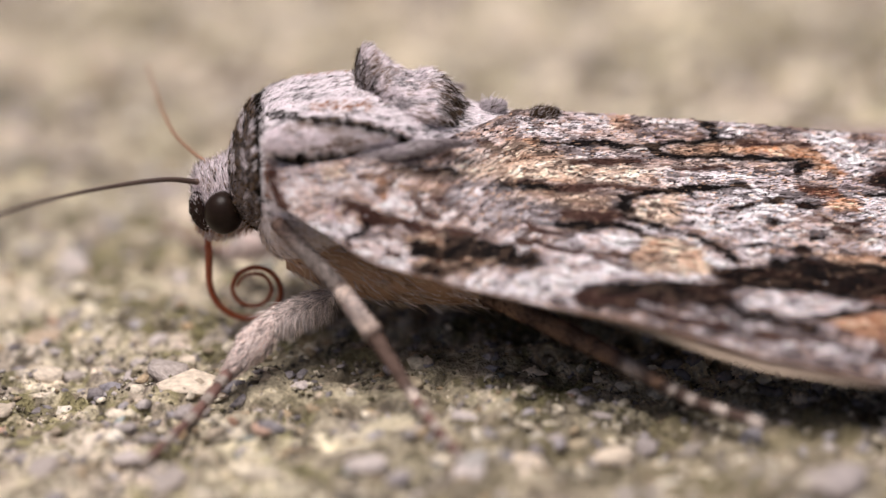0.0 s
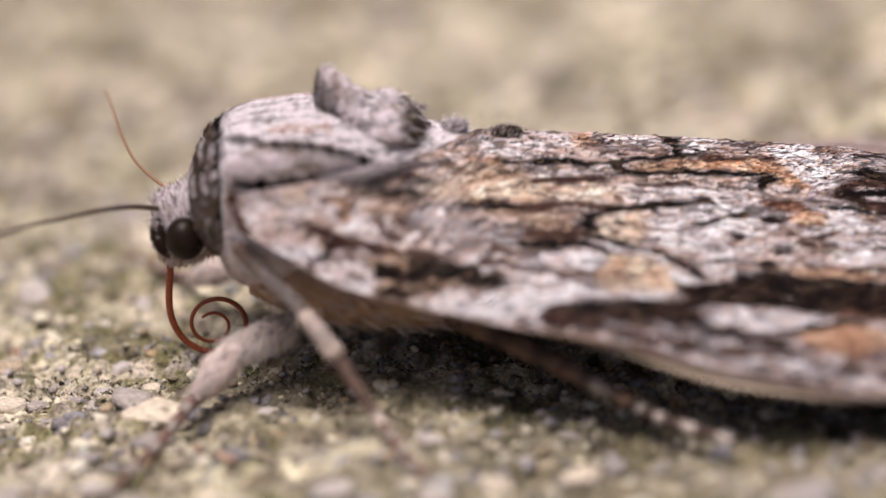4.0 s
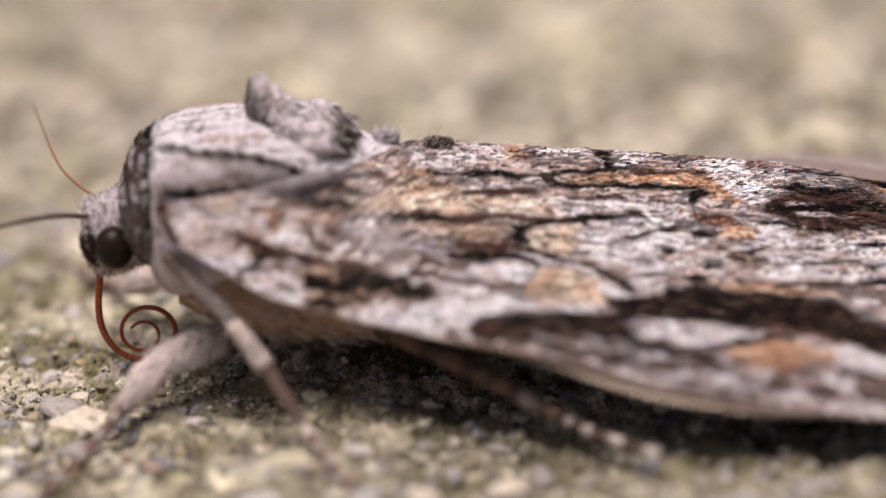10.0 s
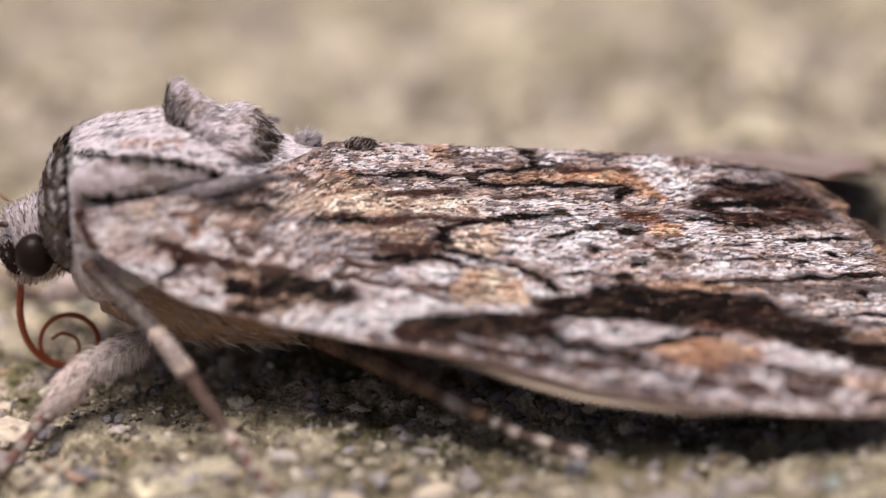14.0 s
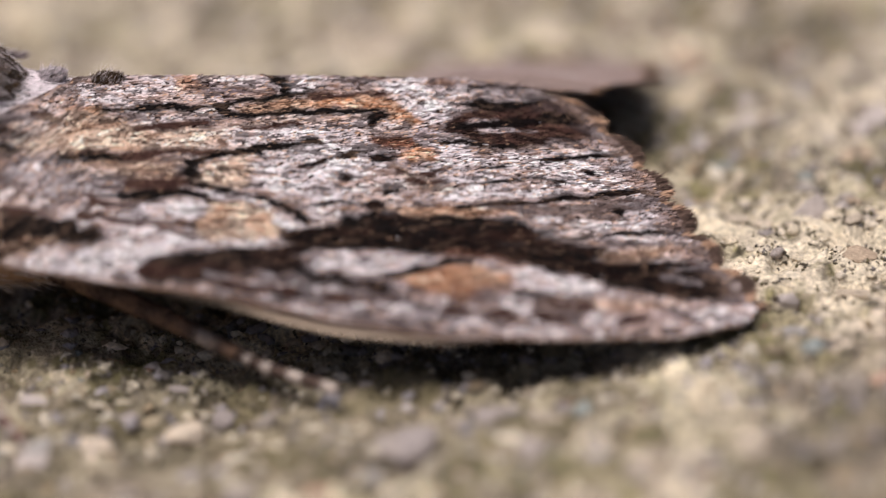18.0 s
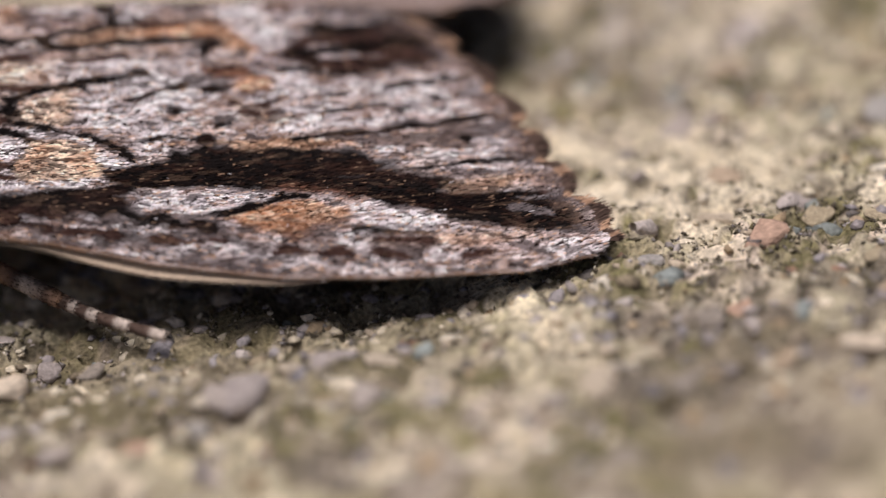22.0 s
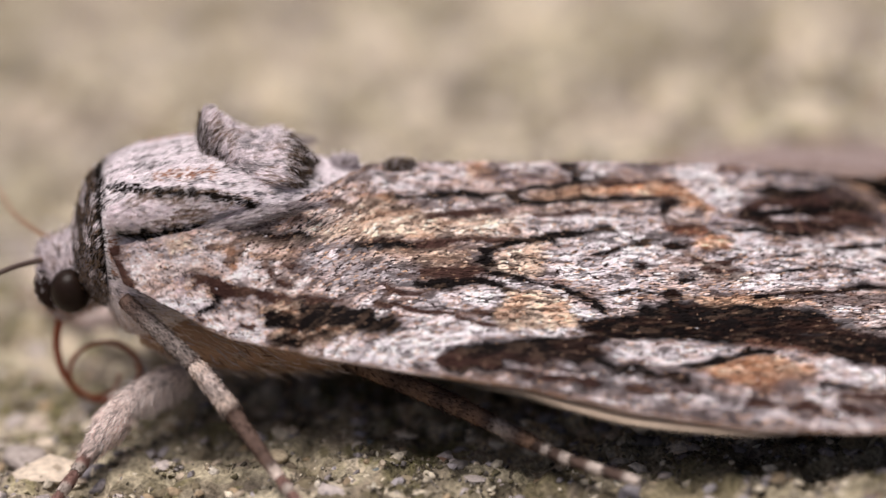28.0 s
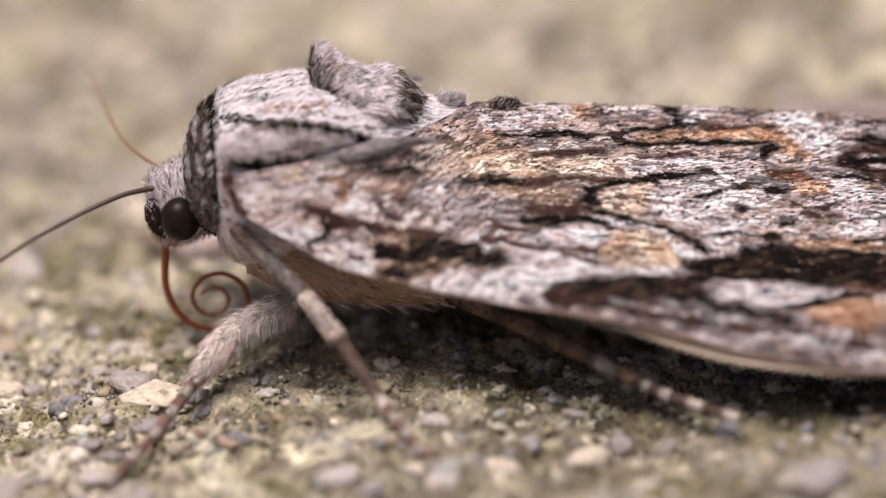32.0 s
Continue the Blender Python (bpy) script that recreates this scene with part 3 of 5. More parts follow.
def wing_colour(x, v):
    """Bark-like pattern of the forewing: streaks, rusty fields and pale bands."""
    x, v = np.ravel(x).astype(float), np.ravel(v).astype(float)
    wide = span(x)
    s = v * wide
    x, s = x + 0.55 * (cloud(x / 0.7, s / 0.45, 0, 3, 201) - 0.5), s + 0.34 * (cloud(x / 0.7, s / 0.45, 0, 3, 203) - 0.5)
    rag = 2 * (cloud(x / 0.55, s / 0.30, 0, 3, 211) - 0.5)
    mottle = cloud(x / 1.3, s / 0.7, 0, 4, 221)[:, None]
    tint = GREY + (PALE - GREY) * smooth(0.30, 0.54, mottle)
    tint = tint + (TAN - tint) * 0.28 * smooth(0.50, 0.62, cloud(x / 1.5, s / 0.8, 0, 3, 231))[:, None]
    tint = tint + (BROWN - tint) * 0.6 * smooth(0.60, 0.68, cloud(x / 0.8, s / 0.35, 0, 3, 241))[:, None]
    c = (x, v, wide, rag, s, tint)
    # broad tones
    patch(c, TAN, 0.4, 0.2, (4.75, 0.255), (6.85, 0.180), (9.30, 0.328), (12.20, 0.425), (14.45, 0.403), (14.70, 0.537), (12.80, 0.588), (10.30, 0.620), (7.85, 0.568), (5.85, 0.535), (4.65, 0.448))
    patch(c, CREAM, 0.3, 0.8, (10.65, 0.230), (13.05, 0.240), (15.85, 0.247), (17.20, 0.280), (15.50, 0.353), (12.90, 0.378), (10.55, 0.363))
    patch(c, CREAM, 0.25, 0.9, (8.75, 0.208), (10.90, 0.250), (13.45, 0.238), (14.10, 0.295), (13.50, 0.360), (11.15, 0.400), (9.30, 0.300))
    patch(c, WHITE, 0.3, 0.75, (18.45, 0.398), (20.00, 0.290), (21.90, 0.242), (21.75, 0.315), (22.45, 0.367), (21.50, 0.458), (20.95, 0.535), (19.55, 0.583), (18.65, 0.502), (17.75, 0.465))
    patch(c, WHITE, 0.25, 0.85, (23.25, 0.367), (24.50, 0.348), (25.70, 0.375), (25.85, 0.467), (24.60, 0.500), (23.00, 0.490), (22.60, 0.450))
    patch(c, WHITE, 0.16, 0.8, (25.40, 0.310), (27.75, 0.263), (30.75, 0.228), (31.50, 0.260), (31.55, 0.320), (30.45, 0.348), (31.80, 0.380), (32.15, 0.413), (29.60, 0.438), (27.30, 0.462), (25.40, 0.490), (24.75, 0.428))
    patch(c, CREAM, 0.2, 0.6, (22.45, 0.367), (23.95, 0.418), (25.10, 0.448), (24.25, 0.470), (22.70, 0.460))
    patch(c, WHITE, 0.2, 0.55, (16.65, 0.230), (19.15, 0.182), (21.35, 0.193), (21.90, 0.230), (19.60, 0.273), (17.15, 0.312), (16.35, 0.310))
    patch(c, PEACH, 0.16, 0.6, (16.10, 0.218), (19.15, 0.165), (21.65, 0.160), (21.60, 0.182), (19.10, 0.210), (16.45, 0.258))
    patch(c, GREY, 0.16, 0.7, (25.50, 0.278), (28.05, 0.230), (30.20, 0.210), (30.95, 0.230), (27.95, 0.275), (25.80, 0.307))
    # shoulder end of the wing
    patch(c, WHITE, 0.16, 0.8, (1.85, 0.708), (2.75, 0.220), (3.45, 0.135), (3.50, 0.312), (2.95, 0.600), (2.20, 0.932))
    patch(c, WHITE, 0.25, 0.75, (5.15, 0.250), (6.00, 0.172), (7.00, 0.255), (7.95, 0.383), (7.10, 0.470), (5.70, 0.432))
    patch(c, WHITE, 0.16, 0.7, (3.20, 1.050), (3.95, 0.880), (4.60, 0.703), (4.95, 0.730), (4.60, 0.895), (3.90, 1.050))
    patch(c, WHITE, 0.16, 0.8, (4.35, 1.018), (5.20, 1.025), (6.20, 1.045), (6.80, 1.000), (6.45, 0.930), (5.45, 0.890))
    patch(c, WHITE, 0.16, 0.55, (4.85, 1.012), (5.70, 0.775), (6.55, 0.745), (6.90, 0.825), (7.45, 0.850), (6.60, 0.980), (5.60, 1.020))
    patch(c, CREAM, 0.16, 0.8, (3.80, 0.068), (4.80, 0.083), (4.85, 0.195), (3.95, 0.228))
    patch(c, DUSK, 0.2, 0.8, (3.85, 0.583), (4.65, 0.477), (5.00, 0.578), (4.55, 0.742), (3.85, 0.820))
    patch(c, TAN, 0.12, 0.9, (4.95, 0.522), (5.55, 0.542), (5.80, 0.615), (5.15, 0.682))
    mark(c, RUST, 0.16, (6.00, 0.198), (6.10, 0.328))
    mark(c, BROWN, 0.14, (4.60, 0.607), (4.80, 0.500), (5.30, 0.560), (5.60, 0.592))
    mark(c, BLACK, 0.09, (5.25, 0.482), (5.40, 0.632), (5.20, 0.780), (4.45, 0.965))
    mark(c, BROWN, 0.11, (5.30, 0.522), (6.40, 0.573), (7.50, 0.652), (8.20, 0.682))
    mark(c, BROWN, 0.12, (5.40, 0.580), (6.80, 0.590), (8.20, 0.637), (9.60, 0.672))
    mark(c, BROWN, 0.1, (6.85, 0.135), (6.00, 0.188), (5.15, 0.205))
    mark(c, TAN, 0.16, (9.95, 0.545), (10.30, 0.588))
    mark(c, TAN, 0.14, (10.80, 0.540), (11.05, 0.602))
    mark(c, BROWN, 0.1, (4.50, 0.980), (4.70, 0.975))
    mark(c, BROWN, 0.1, (5.20, 0.905), (5.40, 0.910))
    mark(c, BROWN, 0.1, (5.95, 0.713), (6.20, 0.730))
    mark(c, BROWN, 0.1, (6.15, 0.882), (6.40, 0.895))
    mark(c, BROWN, 0.1, (6.55, 0.675), (6.80, 0.693))
    mark(c, BROWN, 0.1, (6.95, 0.732), (7.15, 0.750))
    # smudges along the front edge
    patch(c, SLATY, 0.2, 0.95, (20.40, 0.855), (21.25, 0.875), (22.05, 0.927), (23.65, 0.930), (24.80, 0.925), (23.60, 0.955), (21.80, 0.955), (20.60, 0.925))
    patch(c, SLATY, 0.25, 0.9, (15.55, 0.917), (17.95, 0.882), (18.45, 0.927), (17.25, 0.965), (15.40, 0.978), (13.55, 0.992), (12.80, 0.998))
    patch(c, SLATY, 0.2, 0.6, (25.35, 0.925), (26.80, 0.938), (26.90, 0.960), (25.60, 0.958))
    patch(c, SLATY, 0.3, 0.6, (19.20, 0.900), (20.25, 0.917), (20.90, 0.955), (19.75, 0.968), (18.70, 0.952))
    mark(c, BLACK, 0.16, (17.90, 0.945), (18.60, 0.925), (19.30, 0.897))
    mark(c, SLATY, 0.15, (10.20, 1.032), (12.80, 1.010), (15.35, 1.012), (18.05, 1.010), (20.75, 1.008), (23.50, 0.998))
    # dark lines of the front half
    mark(c, BROWN, 0.12, (7.75, 0.388), (9.15, 0.482), (10.60, 0.537), (12.00, 0.583))
    mark(c, BROWN, 0.1, (6.75, 0.295), (8.00, 0.343), (9.20, 0.430), (10.45, 0.472))
    mark(c, BROWN, 0.13, (10.65, 0.472), (11.60, 0.550), (12.60, 0.557))
    mark(c, BROWN, 0.1, (14.15, 0.475), (14.90, 0.512), (15.05, 0.568))
    mark(c, BROWN, 0.14, (8.90, 0.520), (10.25, 0.583), (11.55, 0.632))
    mark(c, BROWN, 0.12, (8.40, 0.448), (9.75, 0.480), (10.45, 0.535))
    mark(c, BROWN, 0.1, (7.10, 0.353), (7.40, 0.482), (8.15, 0.522))
    mark(c, BROWN, 0.09, (5.80, 0.318), (6.30, 0.283), (6.40, 0.218))
    mark(c, BROWN, 0.13, (11.85, 0.242), (13.25, 0.253), (14.65, 0.235), (15.90, 0.218))
    mark(c, BROWN, 0.1, (17.05, 0.242), (18.30, 0.223), (19.30, 0.203))
    mark(c, BROWN, 0.09, (16.90, 0.068), (17.90, 0.080), (18.50, 0.065))
    mark(c, BROWN, 0.1, (11.50, 0.645), (12.90, 0.625), (14.05, 0.605))
    mark(c, BROWN, 0.13, (11.65, 0.698), (13.20, 0.700), (14.90, 0.727))
    mark(c, BROWN, 0.1, (22.75, 0.420), (23.55, 0.432), (24.80, 0.408))
    mark(c, BLACK, 0.09, (23.65, 0.367), (24.50, 0.348), (25.70, 0.367), (26.55, 0.350))
    mark(c, BLACK, 0.08, (25.55, 0.428), (27.25, 0.398), (28.45, 0.400))
    # dark hair and shade under the shoulder tip, painted black on the wing
    patch(c, BLACK, 0.15, 1.0, (6.45, 0.140), (7.25, 0.088), (8.40, 0.172), (9.60, 0.302), (8.50, 0.288), (7.00, 0.220))
    # dark bar in the front third
    patch(c, GOLD, 0.2, 1.0, (6.75, 0.695), (7.50, 0.657), (8.80, 0.682), (10.10, 0.725), (11.55, 0.807), (11.75, 0.865), (10.35, 0.860), (9.60, 0.877), (8.60, 0.940), (8.00, 1.008), (6.85, 1.008), (7.30, 0.875), (6.70, 0.830))
    mark(c, BLACK, 0.24, (7.10, 0.810), (8.15, 0.785), (9.50, 0.755), (10.80, 0.810), (11.65, 0.857))
    patch(c, BLACK, 0.18, 1.0, (6.80, 1.000), (7.80, 1.010), (8.15, 0.943), (9.50, 0.885), (8.70, 0.828), (7.50, 0.895))
    mark(c, BLACK, 0.13, (8.20, 0.690), (9.35, 0.720), (10.65, 0.752))
    patch(c, WHITE, 0.16, 1.0, (8.20, 1.002), (9.75, 0.907), (11.10, 0.892), (11.90, 0.840), (11.80, 0.740), (13.10, 0.765), (14.60, 0.795), (15.65, 0.823), (15.00, 0.902), (13.65, 0.938), (12.85, 0.970), (11.35, 1.005), (9.85, 1.030))
    patch(c, WHITE, 0.16, 0.85, (11.65, 0.688), (13.25, 0.620), (14.80, 0.610), (15.25, 0.630), (14.90, 0.680), (13.95, 0.703), (12.40, 0.708))
    mark(c, BROWN, 0.13, (10.90, 0.705), (12.00, 0.718), (13.15, 0.740), (14.60, 0.780), (15.50, 0.805))
    # golden field behind it
    patch(c, GOLD, 0.3, 0.85, (9.80, 0.425), (10.80, 0.410), (12.20, 0.380), (13.95, 0.383), (15.30, 0.370), (15.05, 0.453), (14.70, 0.552), (13.30, 0.573), (11.80, 0.583), (10.85, 0.545), (10.35, 0.472))
    patch(c, TAN, 0.3, 0.3, (10.95, 0.443), (12.35, 0.420), (13.50, 0.420), (14.25, 0.443), (13.40, 0.487), (11.65, 0.512))
    mark(c, BROWN, 0.12, (8.45, 0.340), (10.40, 0.388), (11.80, 0.395), (13.75, 0.388))
    mark(c, BLACK, 0.15, (10.10, 0.400), (10.35, 0.467), (10.90, 0.517), (12.00, 0.552))
    mark(c, BLACK, 0.19, (11.95, 0.592), (13.30, 0.592), (14.50, 0.557), (15.45, 0.578), (15.75, 0.617))
    mark(c, BLACK, 0.15, (15.75, 0.605), (15.30, 0.677), (15.00, 0.747))
    mark(c, BLACK, 0.16, (10.50, 0.398), (11.70, 0.420), (12.70, 0.398))
    mark(c, BROWN, 0.16, (12.70, 0.398), (14.50, 0.358), (15.70, 0.363))
    mark(c, BLACK, 0.14, (11.55, 0.570), (12.90, 0.580), (14.30, 0.562), (15.25, 0.578))
    mark(c, BROWN, 0.22, (10.45, 0.510), (11.55, 0.565), (13.15, 0.527), (14.75, 0.517))
    # long dash and the cream field under it
    patch(c, CREAM, 0.16, 0.85, (15.05, 0.477), (15.45, 0.423), (17.05, 0.363), (17.30, 0.430), (16.95, 0.492), (15.85, 0.535), (15.20, 0.515))
    patch(c, WHITE, 0.3, 0.6, (17.45, 0.350), (19.90, 0.300), (21.40, 0.323), (21.25, 0.420), (19.55, 0.495), (17.95, 0.540), (17.35, 0.475))
    mark(c, BLACK, 0.16, (14.85, 0.458), (15.10, 0.413), (16.30, 0.360), (17.70, 0.315), (19.95, 0.285))
    mark(c, BLACK, 0.22, (15.05, 0.438), (15.05, 0.477))
    mark(c, BLACK, 0.12, (17.60, 0.320), (17.70, 0.360))
    mark(c, BLACK, 0.1, (15.10, 0.517), (16.05, 0.532), (17.05, 0.550), (17.90, 0.562))
    mark(c, WHITE, 0.1, (15.80, 0.557), (16.85, 0.568), (17.70, 0.583))
    mark(c, BLACK, 0.13, (17.15, 0.552), (17.90, 0.575), (18.60, 0.602), (18.75, 0.630))
    # round spot
    patch(c, CREAM, 0.14, 1.0, (15.10, 0.710), (15.55, 0.625), (16.35, 0.588), (17.45, 0.602), (18.35, 0.647), (17.90, 0.732), (16.80, 0.797), (15.45, 0.833), (15.00, 0.780))
    patch(c, RUST, 0.2, 0.75, (15.20, 0.700), (15.75, 0.622), (16.45, 0.600), (16.15, 0.662), (15.65, 0.698))
    patch(c, RUST, 0.2, 0.75, (16.70, 0.655), (17.35, 0.615), (17.85, 0.655), (17.45, 0.718), (17.00, 0.710))
    mark(c, WHITE, 0.14, (15.50, 0.815), (16.65, 0.790), (17.70, 0.745))
    mark(c, WHITE, 0.16, (17.85, 0.640), (18.40, 0.652), (18.00, 0.718))
    # black bars
    patch(c, BLACK, 0.2, 1.0, (13.25, 0.958), (14.45, 0.907), (15.65, 0.847), (17.00, 0.802), (17.95, 0.795), (18.20, 0.835), (16.65, 0.895), (15.50, 0.935), (14.30, 0.980), (13.00, 0.990))
    patch(c, BLACK, 0.22, 1.0, (14.00, 0.882), (15.15, 0.843), (17.55, 0.792), (18.60, 0.830), (18.15, 0.885), (16.70, 0.900), (15.55, 0.943), (14.60, 0.975), (13.90, 0.972))
    patch(c, BLACK, 0.18, 1.0, (18.25, 0.685), (19.70, 0.640), (21.25, 0.597), (22.40, 0.562), (24.70, 0.552), (26.35, 0.565), (27.10, 0.583), (26.05, 0.615), (24.55, 0.625), (25.20, 0.660), (26.70, 0.670), (27.75, 0.703), (28.80, 0.727), (30.75, 0.713), (32.30, 0.725), (32.95, 0.787), (33.25, 0.875), (33.35, 0.912), (31.45, 0.887), (29.45, 0.867), (28.25, 0.820), (26.90, 0.745), (25.80, 0.735), (24.35, 0.725), (21.75, 0.725), (20.30, 0.742), (18.30, 0.760))
    patch(c, BLACK, 0.1, 1.0, (17.95, 0.680), (19.45, 0.640), (21.30, 0.568), (22.85, 0.573), (24.45, 0.565), (26.60, 0.575), (27.30, 0.630), (26.20, 0.675), (23.85, 0.667), (22.65, 0.677), (21.05, 0.720), (19.45, 0.750), (17.85, 0.752))
    patch(c, BLACK, 0.12, 1.0, (12.95, 0.955), (14.95, 0.880), (17.95, 0.762), (19.30, 0.745), (18.45, 0.807), (17.60, 0.867), (15.85, 0.915), (14.25, 0.960))
    patch(c, BLACK, 0.12, 1.0, (24.95, 0.700), (25.75, 0.685), (27.00, 0.657), (29.00, 0.670), (29.75, 0.690), (28.85, 0.718), (30.85, 0.727), (32.70, 0.732), (33.30, 0.823), (33.50, 0.897), (32.30, 0.872), (30.35, 0.845), (28.60, 0.833), (27.10, 0.785), (26.05, 0.742))
    patch(c, BLACK, 0.16, 1.0, (12.75, 0.982), (14.05, 0.922), (15.60, 0.860), (17.15, 0.805), (18.45, 0.802), (19.35, 0.820), (18.15, 0.872), (16.60, 0.915), (15.45, 0.965), (13.90, 0.992))
    patch(c, SLATY, 0.25, 0.8, (16.25, 0.917), (18.15, 0.872), (19.75, 0.892), (20.25, 0.917), (19.10, 0.945), (17.60, 0.960), (16.15, 0.965))
    patch(c, BROWN, 0.25, 1.0, (24.15, 0.635), (26.25, 0.607), (27.50, 0.642), (28.25, 0.693), (26.65, 0.682), (25.20, 0.672))
    patch(c, RUSTY, 0.2, 0.5, (25.30, 0.617), (26.85, 0.602), (27.10, 0.647), (25.95, 0.662))
    patch(c, TAN, 0.12, 0.9, (22.45, 0.540), (24.00, 0.530), (25.85, 0.532), (26.40, 0.547), (24.70, 0.557), (22.80, 0.557))
    patch(c, WHITE, 0.14, 0.8, (26.90, 0.575), (27.80, 0.555), (27.60, 0.592), (27.00, 0.605))
    patch(c, RUSTY, 0.2, 0.6, (23.25, 0.718), (24.40, 0.698), (25.85, 0.718), (26.15, 0.747), (24.65, 0.750), (23.60, 0.740))
    # orange patch near the front edge
    patch(c, WHITE, 0.14, 1.0, (18.60, 0.807), (20.25, 0.770), (22.85, 0.742), (23.20, 0.765), (22.00, 0.810), (20.90, 0.845), (19.40, 0.855), (18.65, 0.843))
    patch(c, RUST, 0.2, 1.0, (21.80, 0.840), (23.15, 0.785), (24.25, 0.765), (25.70, 0.800), (25.85, 0.838), (24.80, 0.875), (23.65, 0.905), (22.60, 0.890), (21.90, 0.877))
    patch(c, TAN, 0.2, 0.6, (24.25, 0.780), (25.70, 0.797), (25.80, 0.835), (24.65, 0.862), (24.15, 0.838))
    patch(c, BROWN, 0.25, 0.75, (23.70, 0.880), (25.10, 0.892), (25.50, 0.905), (24.30, 0.922), (23.60, 0.915))
    mark(c, BLACK, 0.12, (20.85, 0.852), (22.20, 0.810), (23.35, 0.762), (24.30, 0.745))
    mark(c, BLACK, 0.22, (20.80, 0.880), (21.15, 0.895))
    mark(c, BLACK, 0.1, (18.45, 0.902), (19.55, 0.897), (20.70, 0.890))
    patch(c, BLACK, 0.2, 1.0, (17.10, 0.972), (17.85, 0.938), (18.65, 0.907), (18.25, 0.950), (17.40, 0.992))
    patch(c, WHITE, 0.14, 1.0, (25.95, 0.770), (27.15, 0.802), (28.40, 0.833), (28.85, 0.870), (30.30, 0.885), (29.35, 0.895), (28.10, 0.877), (26.95, 0.885), (25.70, 0.905), (25.05, 0.927), (24.50, 0.927), (25.15, 0.885), (25.90, 0.860))
    mark(c, BLACK, 0.08, (25.70, 0.875), (26.95, 0.882), (28.40, 0.897))
    patch(c, TAN, 0.2, 0.7, (26.15, 0.907), (28.40, 0.895), (31.45, 0.892), (32.15, 0.912), (30.20, 0.927), (27.60, 0.925))
    patch(c, GREY, 0.3, 0.5, (21.50, 0.905), (23.60, 0.922), (25.40, 0.922), (27.60, 0.930), (26.40, 0.950), (23.90, 0.948), (21.80, 0.930))
    patch(c, WHITE, 0.25, 0.65, (18.60, 0.925), (20.00, 0.925), (21.40, 0.935), (23.20, 0.940), (25.00, 0.932), (23.85, 0.968), (21.35, 0.965), (19.25, 0.955))
    mark(c, BROWN, 0.16, (26.25, 0.938), (27.25, 0.952))
    mark(c, BROWN, 0.12, (29.15, 0.960), (30.15, 0.948))
    # back edge: dark lines, orange band, dots
    patch(c, DUSK, 0.25, 0.7, (16.00, 0.040), (16.90, 0.038), (17.65, 0.095), (17.20, 0.123), (16.10, 0.118))
    patch(c, RUST, 0.2, 0.8, (15.10, 0.005), (15.75, 0.005), (15.85, 0.065), (15.05, 0.093))
    mark(c, BLACK, 0.12, (11.75, 0.177), (13.75, 0.160), (14.75, 0.145), (16.60, 0.143), (17.40, 0.118), (18.90, 0.090), (19.95, 0.072))
    mark(c, BLACK, 0.2, (11.85, 0.177), (12.00, 0.205))
    mark(c, BLACK, 0.18, (16.45, 0.150), (16.85, 0.170))
    mark(c, BLACK, 0.16, (18.50, 0.007), (19.00, 0.015), (19.20, 0.045), (18.85, 0.075))
    patch(c, WHITE, 0.16, 0.8, (19.15, 0.070), (19.45, 0.022), (20.45, 0.005), (20.60, 0.048))
    patch(c, TAN, 0.14, 1.0, (17.00, 0.145), (18.85, 0.110), (20.50, 0.100), (22.20, 0.077), (22.15, 0.115), (20.45, 0.133), (18.80, 0.148), (17.15, 0.172))
    patch(c, RUST, 0.16, 1.0, (19.45, 0.110), (22.20, 0.072), (22.85, 0.090), (23.75, 0.123), (24.10, 0.165), (23.60, 0.208), (22.80, 0.193), (22.45, 0.143), (20.45, 0.138))
    mark(c, BROWN, 0.12, (19.70, 0.090), (21.55, 0.085), (22.65, 0.068))
    mark(c, BLACK, 0.13, (16.75, 0.177), (18.80, 0.155), (20.45, 0.148), (22.05, 0.145), (22.35, 0.165))
    patch(c, BLACK, 0.1, 1.0, (21.75, 0.150), (22.60, 0.145), (22.45, 0.182), (22.00, 0.225), (21.65, 0.215))
    patch(c, RUST, 0.3, 0.7, (10.85, 0.118), (11.90, 0.165), (12.20, 0.233), (11.55, 0.288), (10.85, 0.210))
    mark(c, BROWN, 0.1, (9.55, 0.062), (10.35, 0.148), (11.15, 0.240))
    mark(c, BROWN, 0.14, (11.20, 0.175), (12.05, 0.220))
    # white zigzag
    patch(c, WHITE, 0.14, 1.0, (22.65, 0.027), (23.20, -0.005), (24.45, -0.005), (24.15, 0.048), (25.15, 0.107), (25.40, 0.143), (24.60, 0.215), (24.00, 0.158), (23.05, 0.110))
    patch(c, WHITE, 0.16, 1.0, (24.55, 0.240), (25.10, 0.278), (25.60, 0.323), (25.70, 0.390), (24.45, 0.428), (23.90, 0.367), (24.25, 0.280))
    patch(c, DUSK, 0.16, 0.7, (23.25, 0.223), (23.90, 0.203), (24.55, 0.228), (24.10, 0.260), (23.50, 0.258))
    patch(c, RUSTY, 0.2, 1.0, (21.80, 0.242), (22.75, 0.228), (23.60, 0.260), (23.60, 0.293), (22.60, 0.302), (22.00, 0.285))
    patch(c, RUST, 0.14, 1.0, (22.75, 0.307), (23.45, 0.278), (24.25, 0.298), (24.00, 0.345), (23.10, 0.340))
    patch(c, BLACK, 0.12, 1.0, (21.45, 0.318), (21.95, 0.302), (22.70, 0.323), (22.40, 0.353), (21.65, 0.367))
    patch(c, BLACK, 0.1, 1.0, (20.35, 0.415), (20.80, 0.420), (20.75, 0.448), (20.45, 0.443))
    patch(c, BLACK, 0.1, 1.0, (21.75, 0.458), (22.45, 0.455), (22.35, 0.482), (21.80, 0.500))
